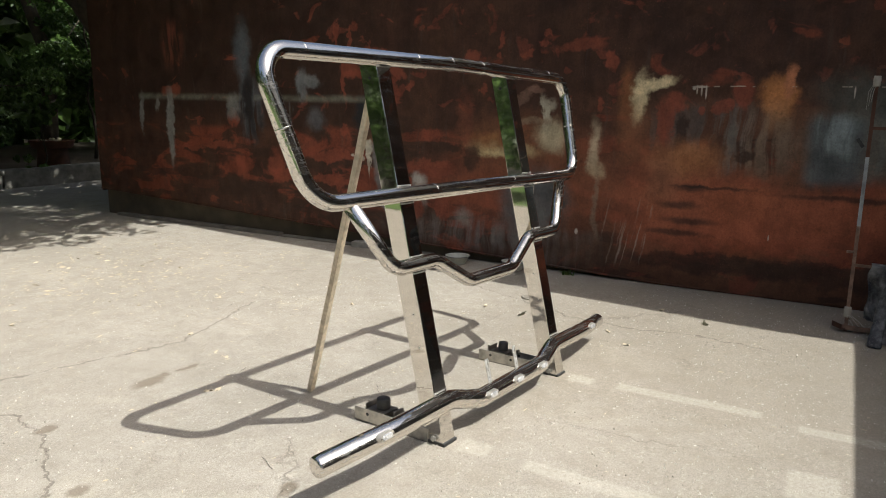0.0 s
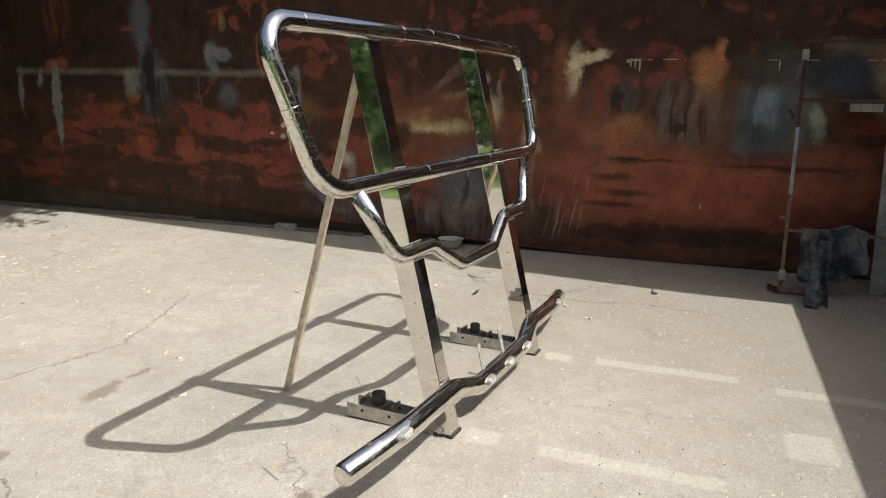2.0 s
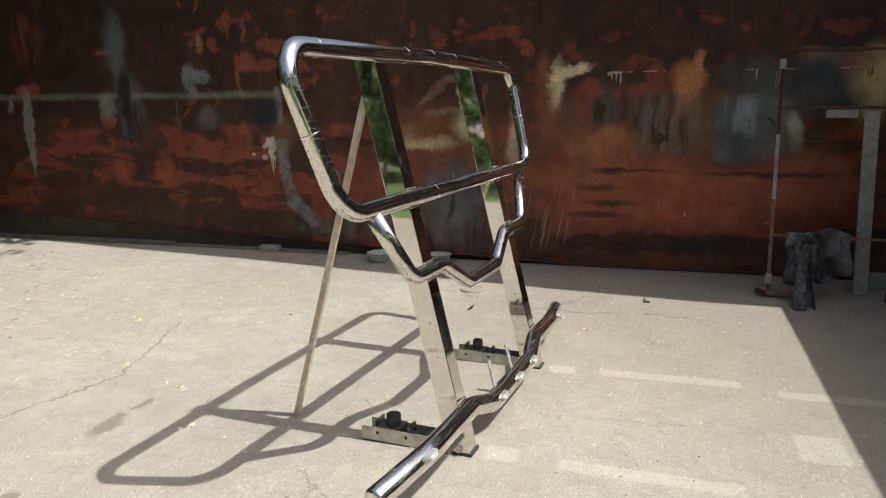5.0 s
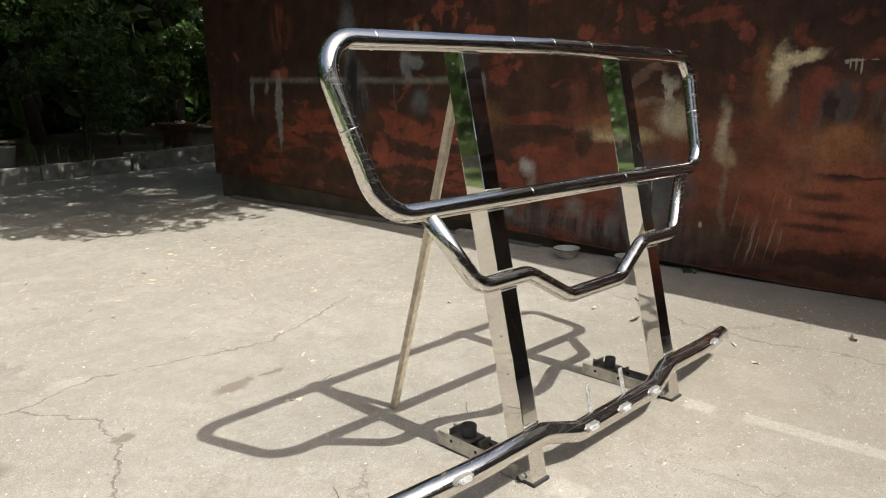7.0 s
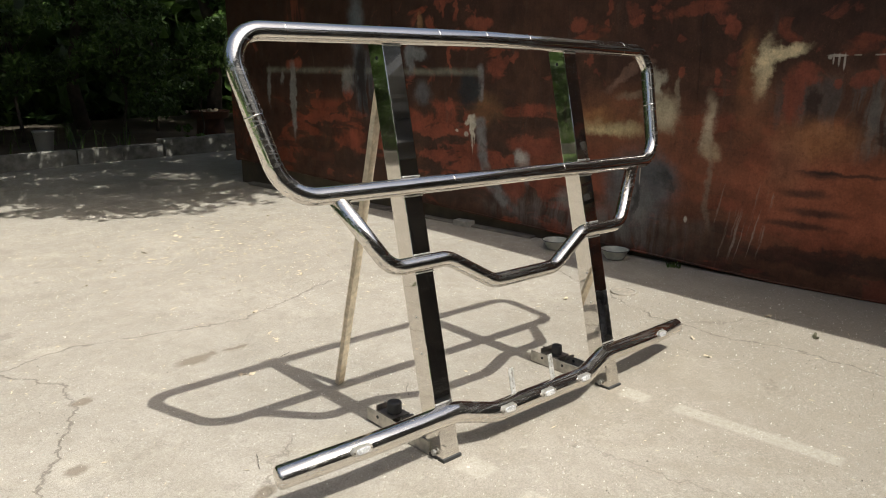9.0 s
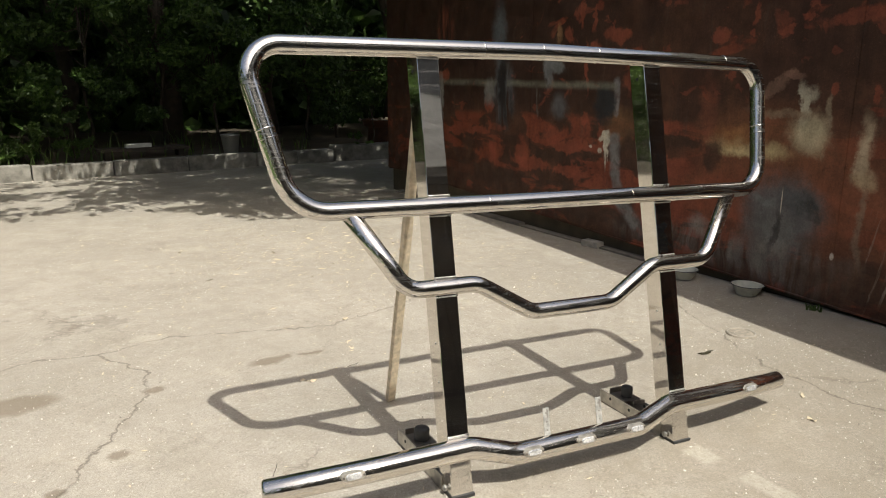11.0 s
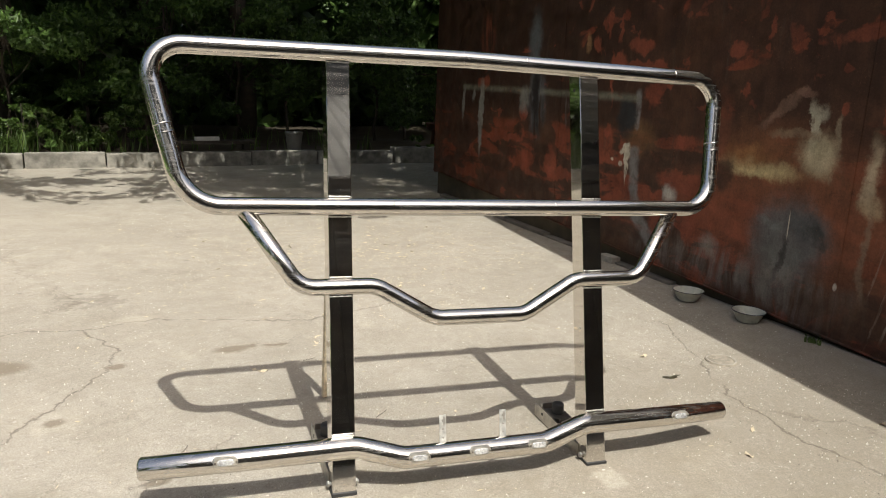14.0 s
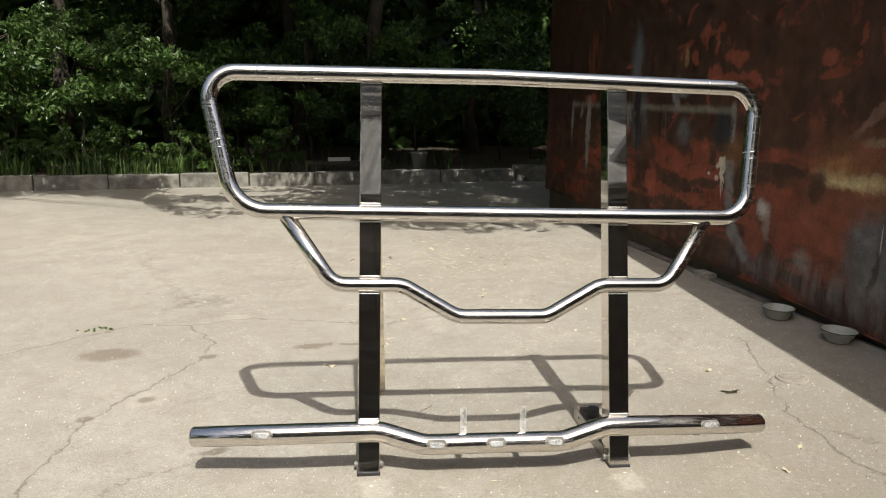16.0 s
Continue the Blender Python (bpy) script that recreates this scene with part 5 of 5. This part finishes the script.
# ---------------------------------------------------------------- litter on the yard
def build_litter():
    rng = np.random.default_rng(23)
    n = 4200
    x = np.concatenate([rng.normal(0.7, 1.2, n), rng.uniform(-3, 2.5, 2600)])
    y = np.concatenate([rng.normal(3.6, 1.1, n), rng.uniform(-1.9, 6, 2600)])
    keep = (x < 2.5) & (y < 8.5) & (y > -2)
    x, y = x[keep], y[keep]
    z = np.array([ground_height(a, b) for a, b in zip(x, y)]) + 0.004
    pts = np.stack([x, y, z], 1)
    n = len(pts)
    a = rng.uniform(0, 2 * math.pi, n)
    d = np.stack([np.cos(a), np.sin(a), rng.normal(0, 0.08, n)], 1)
    s = np.stack([-np.sin(a), np.cos(a), rng.normal(0, 0.25, n)], 1)
    strewn = np.exp(-((pts[:, 0] - 0.7) / 1.5) ** 2 - ((pts[:, 1] - 3.6) / 1.6) ** 2)
    L = (np.minimum((rng.gamma(1.5, 0.0036, n) + 0.002) * (0.8 + 1.0 * strewn), 0.030))[:, None]
    W = L * rng.uniform(0.08, 0.26, n)[:, None]
    lift = np.array([0, 0, 1.0]) * L * 0.12
    v = np.stack([pts - d * L, pts + s * W + lift, pts + d * L + lift * 0.5, pts - s * W], 1).reshape(-1, 3)
    k = np.arange(n)[:, None] * 4
    f = np.concatenate([k + [0, 1, 2], k + [0, 2, 3]], 1).reshape(-1, 3)
    ob = new("wood_shavings", from_arrays("wood_shavings", v, f, M_FLAKE))
    tagged(ob, "scattered pale wood shavings and dry leaf bits", "litter", kind="stuff")
    # mineral grit lying loose on the concrete
    for name, count, mat, label in (("pale_grit", 9000, M_GRIT, "pale mineral grit strewn over the concrete"), ("dark_grit", 2200, M_GRIT_DARK, "dark mineral grit strewn over the concrete")):
        gx, gy = rng.uniform(-2.6, 2.5, count), -1.9 + 7.4 * rng.uniform(0, 1, count) ** 1.3
        gz = np.array([ground_height(a, b) for a, b in zip(gx, gy)]) + 0.003
        r = np.minimum(0.0012 + rng.gamma(1.3, 0.0009, count), 0.0075 if mat is M_GRIT else 0.004)
        spin = rng.uniform(0, 2 * math.pi, count)
        ring = [np.stack([gx + r * np.cos(spin + q) * rng.uniform(0.6, 1.2, count), gy + r * np.sin(spin + q) * rng.uniform(0.6, 1.2, count), gz - 0.004], 1) for q in (0.0, 1.57, 3.14, 4.71)]
        v = np.stack(ring + [np.stack([gx, gy, gz + 0.7 * r], 1)], 1).reshape(-1, 3)
        k = np.arange(count)[:, None] * 5
        f = np.concatenate([k + [0, 1, 4], k + [1, 2, 4], k + [2, 3, 4], k + [3, 0, 4]], 1).reshape(-1, 3)
        ob = new(name, from_arrays(name, v, f, mat))
        tagged(ob, label, "grit", kind="stuff")
    # small pale crumpled leaves
    for i, (lx, ly) in enumerate(((1.438, 0.848), (1.308, -0.014), (1.116, -0.172), (-0.523, 1.313), (-0.490, 1.285), (0.67, 2.448), (-0.152, 1.58), (1.905, -0.19), (0.02, 2.02), (1.02, 1.62))):
        bm = bmesh.new()
        rows = [[bm.verts.new((0.020 * (a - 1.5) / 1.5, 0.009 * (b - 1) * (1.0 - 0.25 * (a - 1.5) ** 2), 0.006 + 0.006 * math.sin(2.1 * a + 1.7 * b + i))) for b in range(3)] for a in range(4)]
        for A, B in zip(rows[:-1], rows[1:]):
            for b in range(2):
                bm.faces.new((A[b], A[b + 1], B[b + 1], B[b]))
        ob = part("pale_leaf", bm, M_FLAKE, smooth=True)
        ob.matrix_world = pose(lx, ly, ground_height(lx, ly), 0, 0, 47 * i)
        tagged(ob, "small pale crumpled dry leaf on the concrete", "leaf", "pale fallen leaves")
    # a few single leaves and twigs
    M_DRY = plain("dry_olive_leaf", (0.075, 0.068, 0.038), 0.8, 0, 0.3, 60)
    for lx, ly, r, turn in ((1.372, 0.562, 0.045, -20), (1.73, -0.49, 0.04, 15)):
        bm = bmesh.new()
        ring = [bm.verts.new((r * math.cos(t) * (1 + 0.25 * math.sin(5 * t)), 0.17 * r * math.sin(t) * (1 + 0.3 * math.cos(4 * t)) + 0.012 * math.sin(3 * t / 2), 0.004 + 0.010 * math.sin(2 * t + 1))) for t in (2 * math.pi * k / 18 for k in range(18))]
        mid = bm.verts.new((0, 0, 0.006))
        for k in range(18):
            bm.faces.new((ring[k], ring[(k + 1) % 18], mid))
        ob = part("fallen_leaf", bm, M_DRY)
        ob.matrix_world = pose(lx, ly, ground_height(lx, ly) + 0.004, 0, 0, turn)
        tagged(ob, "curled dry olive leaf on the concrete", "leaf", "fallen leaves")
    for lx, ly, turn, L in ((-0.16, 0.62, 40, 0.09), (-0.95, 0.55, 62, 0.10), (0.9, 0.2, -20, 0.07), (-0.28, 1.36, 15, 0.07)):
        bm = bmesh.new()
        tube(bm, [Vector((k * L / 5, 0.002 * math.sin(k * 1.3), 0.003)) for k in range(6)], 0.0011, 5)
        ob = part("twig", bm, M_DARKWOOD)
        ob.matrix_world = pose(lx, ly, ground_height(lx, ly) + 0.002, 0, 0, turn)
        tagged(ob, "thin dry twig lying on the concrete", "twig", "twigs")


build_litter()

# ---------------------------------------------------------------- trees
def tree(name, at, height, radius, crown_z, n, rng, trunk_r=0.12, size=0.13, label="", category="tree", squash=(1, 1, 1), lobes=18, lean=(0, 0), narrow=0.55, spread=(0.28, 0.5), tight=0.3, mat=None):
    root = thing(name, label, category, at=pose(*at))
    bm = bmesh.new()
    top = Vector((lean[0], lean[1], height * 0.8))
    path = [Vector((math.sin(k * 1.7 + at[0]) * 0.012 * height, math.cos(k * 2.3 + at[0]) * 0.012 * height, 0)) * (k > 0) + top * (k / 8) for k in range(9)]
    tube(bm, path, [trunk_r * (1.15 if k == 0 else 1 - 0.085 * k) for k in range(9)], 10)
    centres = []
    for k in range(lobes):
        v = Vector(rng.normal(size=3)).normalized()
        c = Vector((v.x * radius * squash[0], v.y * radius * squash[1], v.z * (height - crown_z) / 2 * squash[2])) * rng.uniform(0.35, 0.95)
        c += Vector((lean[0] * 0.8, lean[1] * 0.8, (height + crown_z) / 2))
        centres.append(c)
        if k < 12:
            s = path[min(8, 3 + k % 6)]
            mid = (s + c) / 2 + Vector((0, 0, -0.02 * height))
            tube(bm, [s, mid, c], [trunk_r * 0.4, trunk_r * 0.25, trunk_r * 0.06], 6)
    part("trunk", bm, M_BARK, root, smooth=True)
    pts = []
    per = n // lobes
    for c in centres:
        p = rng.normal(size=(per, 3))
        p /= np.linalg.norm(p, axis=1)[:, None]
        p *= (rng.uniform(0, 1, per) ** 0.45 * radius * rng.uniform(*spread))[:, None]
        p[:, 2] *= 0.6
        # leaves gather along small twigs
        hub = rng.integers(0, max(1, per // 12), per)
        hubs = p[:max(1, per // 12)]
        p = hubs[hub] + (p - hubs[hub]) * tight
        pts.append(p + np.array(c))
    pts = np.concatenate(pts)
    pts = pts[pts[:, 2] + at[2] > 0.2]
    crown = new("crown", leaves("crown", pts, size, mat or M_LEAF, rng, narrow=narrow))
    crown.parent = root
    return root


def shade_front(x):
    """How near the dappled shade reaches over the yard."""
    return np.interp(x, [-7, -3.4, -2.6, -1.9, -1.0, -0.2, 0.4, 1.0, 2.2, 3.0, 4.0], [8.6, 8.5, 8.0, 6.5, 6.1, 6.2, 5.2, 4.9, 4.85, 5.2, 5.6])


def overhang(at, side, x0, x1, boughs, deep, rng, label):
    """An unseen tree; its long low boughs carry flat leaf sprays, set where shade must fall."""
    root = thing("unseen_shade_tree", label, "tree", at=pose(*at))
    base = Vector(at)
    bm = bmesh.new()
    fork = Vector((-0.9 * side, -0.4, 2.6))
    tube(bm, [Vector((0, 0, 0)), Vector((-0.1 * side, 0, 0.9)), Vector((-0.4 * side, -0.2, 1.8)), fork], [0.26, 0.21, 0.19, 0.16], 12)
    pts = []
    slope = math.tan(SUN_EL)
    for k in range(boughs):
        x = x0 + (x1 - x0) * rng.uniform(0, 1)
        y = shade_front(x) + (rng.gamma(1.3, 0.7) + 0.05 if k % 2 else rng.uniform(*deep))
        z = rng.uniform(2.85, 4.1)
        tip = Vector((x, y - z / slope, z)) - base
        elbow = fork.lerp(tip, 0.55) + Vector((0, 0.3, 0.25))
        tube(bm, [fork, elbow, tip], [0.035, 0.018, 0.005], 6)
        d = (tip - elbow).normalized()
        s = Vector((-d.y, d.x, 0)).normalized()
        # twigs leave the bough on either side, each with a flat fan of leaves
        for j in range(15):
            f = rng.uniform(0.0, 1.0) ** 0.8
            root_at = elbow.lerp(tip, 0.35 + 0.65 * f)
            way = (d * rng.uniform(0.3, 1.0) + s * rng.choice((-1.0, 1.0)) * rng.uniform(0.3, 1.0)).normalized()
            n = int(rng.integers(16, 30))
            r = rng.uniform(0.05, 0.48, n)
            w = rng.normal(0, 0.07, n)
            q = np.array(root_at)[None, :] + r[:, None] * np.array(way)[None, :] + w[:, None] * np.array((-way.y, way.x, 0))[None, :]
            q[:, 2] += rng.normal(0, 0.035, n) - 0.12 * r * r
            keep = q[:, 1] + base.y + q[:, 2] / slope > shade_front(q[:, 0] + base.x) - 0.12
            pts.append(q[keep])
    part("trunk", bm, M_BARK, root, smooth=True)
    pts = np.concatenate(pts)
    crown = new("crown", leaves("crown", pts, 0.135, M_LEAF, rng, droop=0.1, narrow=0.5))
    crown.parent = root


def build_trees():
    rng = np.random.default_rng(7)
    spots = [(-9.0, 12.4), (-6.4, 11.6), (-4.3, 12.6), (-2.4, 11.5), (-0.2, 12.8), (1.3, 11.6), (3.4, 12.4), (5.6, 11.7), (8.2, 12.4), (11.2, 12.0)]
    for i, (x, y) in enumerate(spots):
        tree("tree", (x, y, 0.15), 8.8 + 0.8 * (i % 3), 2.7, 1.9, 24000, rng, 0.12 + 0.02 * (i % 3), 0.125, "leafy maple standing in deep shade", lobes=26)
    for i in range(20):
        x = -10.5 + i * 1.15 + rng.uniform(-0.3, 0.3)
        y = 10.5 + rng.uniform(0, 1.0)
        tree("bush", (x, y, 0.15), 2.4 + rng.uniform(0, 1.2), 1.15, 0.25, 6500, rng, 0.03, 0.10, "dense green shrub in the undergrowth", "bush", lobes=14)
    # unseen boughs that spread over the yard from outside, added to throw the dappled shade
    overhang((7.4, 7.6, 0), 1.0, -1.4, 4.4, 112, (0.9, 5.0), rng, "unseen tree throwing dappled shade over the yard's end")
    overhang((-8.6, 8.4, 0), -1.0, -6.5, -1.2, 34, (0.3, 2.2), rng, "unseen tree throwing dappled shade over the verge")
    # unseen crown added high up to darken the kerb and verge
    tree("unseen_shade_tree", (7.5, 9.8, 0), 7.6, 3.6, 5.0, 52000, rng, 0.26, 0.22, "tall unseen tree that darkens the verge", squash=(1.5, 0.75, 0.8), lobes=80, lean=(-7.5, -2.6), spread=(0.18, 0.3), tight=0.6)
    # knee-high weeds along the kerb
    for i in range(46):
        x = -9.0 + i * 0.19 + rng.uniform(-0.15, 0.15)
        tree("weed_plant", (x, 9.48 + rng.uniform(0, 0.7), 0.12), 0.40 + rng.uniform(0, 0.65), 0.32, 0.06, 640, rng, 0.008, 0.085, "leafy green weed growing behind the kerb", "weed", lobes=7, mat=M_WEED)
    tree("bush", (4.05, 9.42, 0.1), 1.35, 0.42, 0.75, 620, rng, 0.014, 0.115, "bright green maple sapling beside the planter", "bush", lobes=9, mat=M_WEED)
    tree("weed_plant", (3.72, 9.34, 0.16), 0.30, 0.24, 0.05, 420, rng, 0.006, 0.055, "leafy green weed beside the planter", "weed", lobes=7, mat=M_WEED)
    # sunlit trees beyond the open side of the yard
    for i, (x, y) in enumerate([(-11.5, -4.5), (-12.4, -1.2), (-11.6, 2.2), (-12.6, 5.4), (-10.8, 7.6), (-9.5, -8.0)]):
        tree("tree", (x, y, 0), 6.5 + (i % 3), 2.4, 0.7, 9000, rng, 0.14, 0.20, "sunlit leafy tree beyond the yard", lobes=22)
    # grass, shrubs beyond the paving on the open side
    bm = bmesh.new()
    box(bm, (-30, -14, -0.04), (-6.2, 9.0, 0.012))
    lawn = part("lawn", bm, M_LAWN)
    tagged(lawn, "sunlit green lawn beside the paving", "lawn", kind="structure")
    for x, y, h, r in ((-7.6, 0.6, 1.9, 1.1), (-8.4, 2.6, 2.4, 1.3), (-7.9, -1.6, 1.5, 1.0), (-8.8, -4.0, 2.2, 1.3), (-7.8, 4.6, 1.7, 1.1)):
        tree("bush", (x, y, 0), h, r, 0.1, 5000, rng, 0.03, 0.12, "sunlit green shrub on the lawn", "bush", lobes=14, mat=M_WEED)
    for i in range(9):
        tree("bush", (-7.1 - 0.5 * (i % 3), 2.9 + 0.62 * i, 0), 1.5 + 0.3 * (i % 4), 0.75, 0.1, 2600, rng, 0.03, 0.11, "leafy green shrub at the paving's edge", "bush", lobes=12)
    # the wood behind
    n = 90000
    p = np.stack([rng.uniform(-26, 26, n), 13.6 + rng.gamma(1.6, 1.1, n), rng.uniform(0.0, 1.0, n) ** 1.5 * 11], 1)
    ob = new("far_wood", leaves("far_wood", p, 0.6, M_LEAF, rng, narrow=0.6))
    tagged(ob, "dense dark wood behind the verge", "wood", kind="stuff")


build_trees()
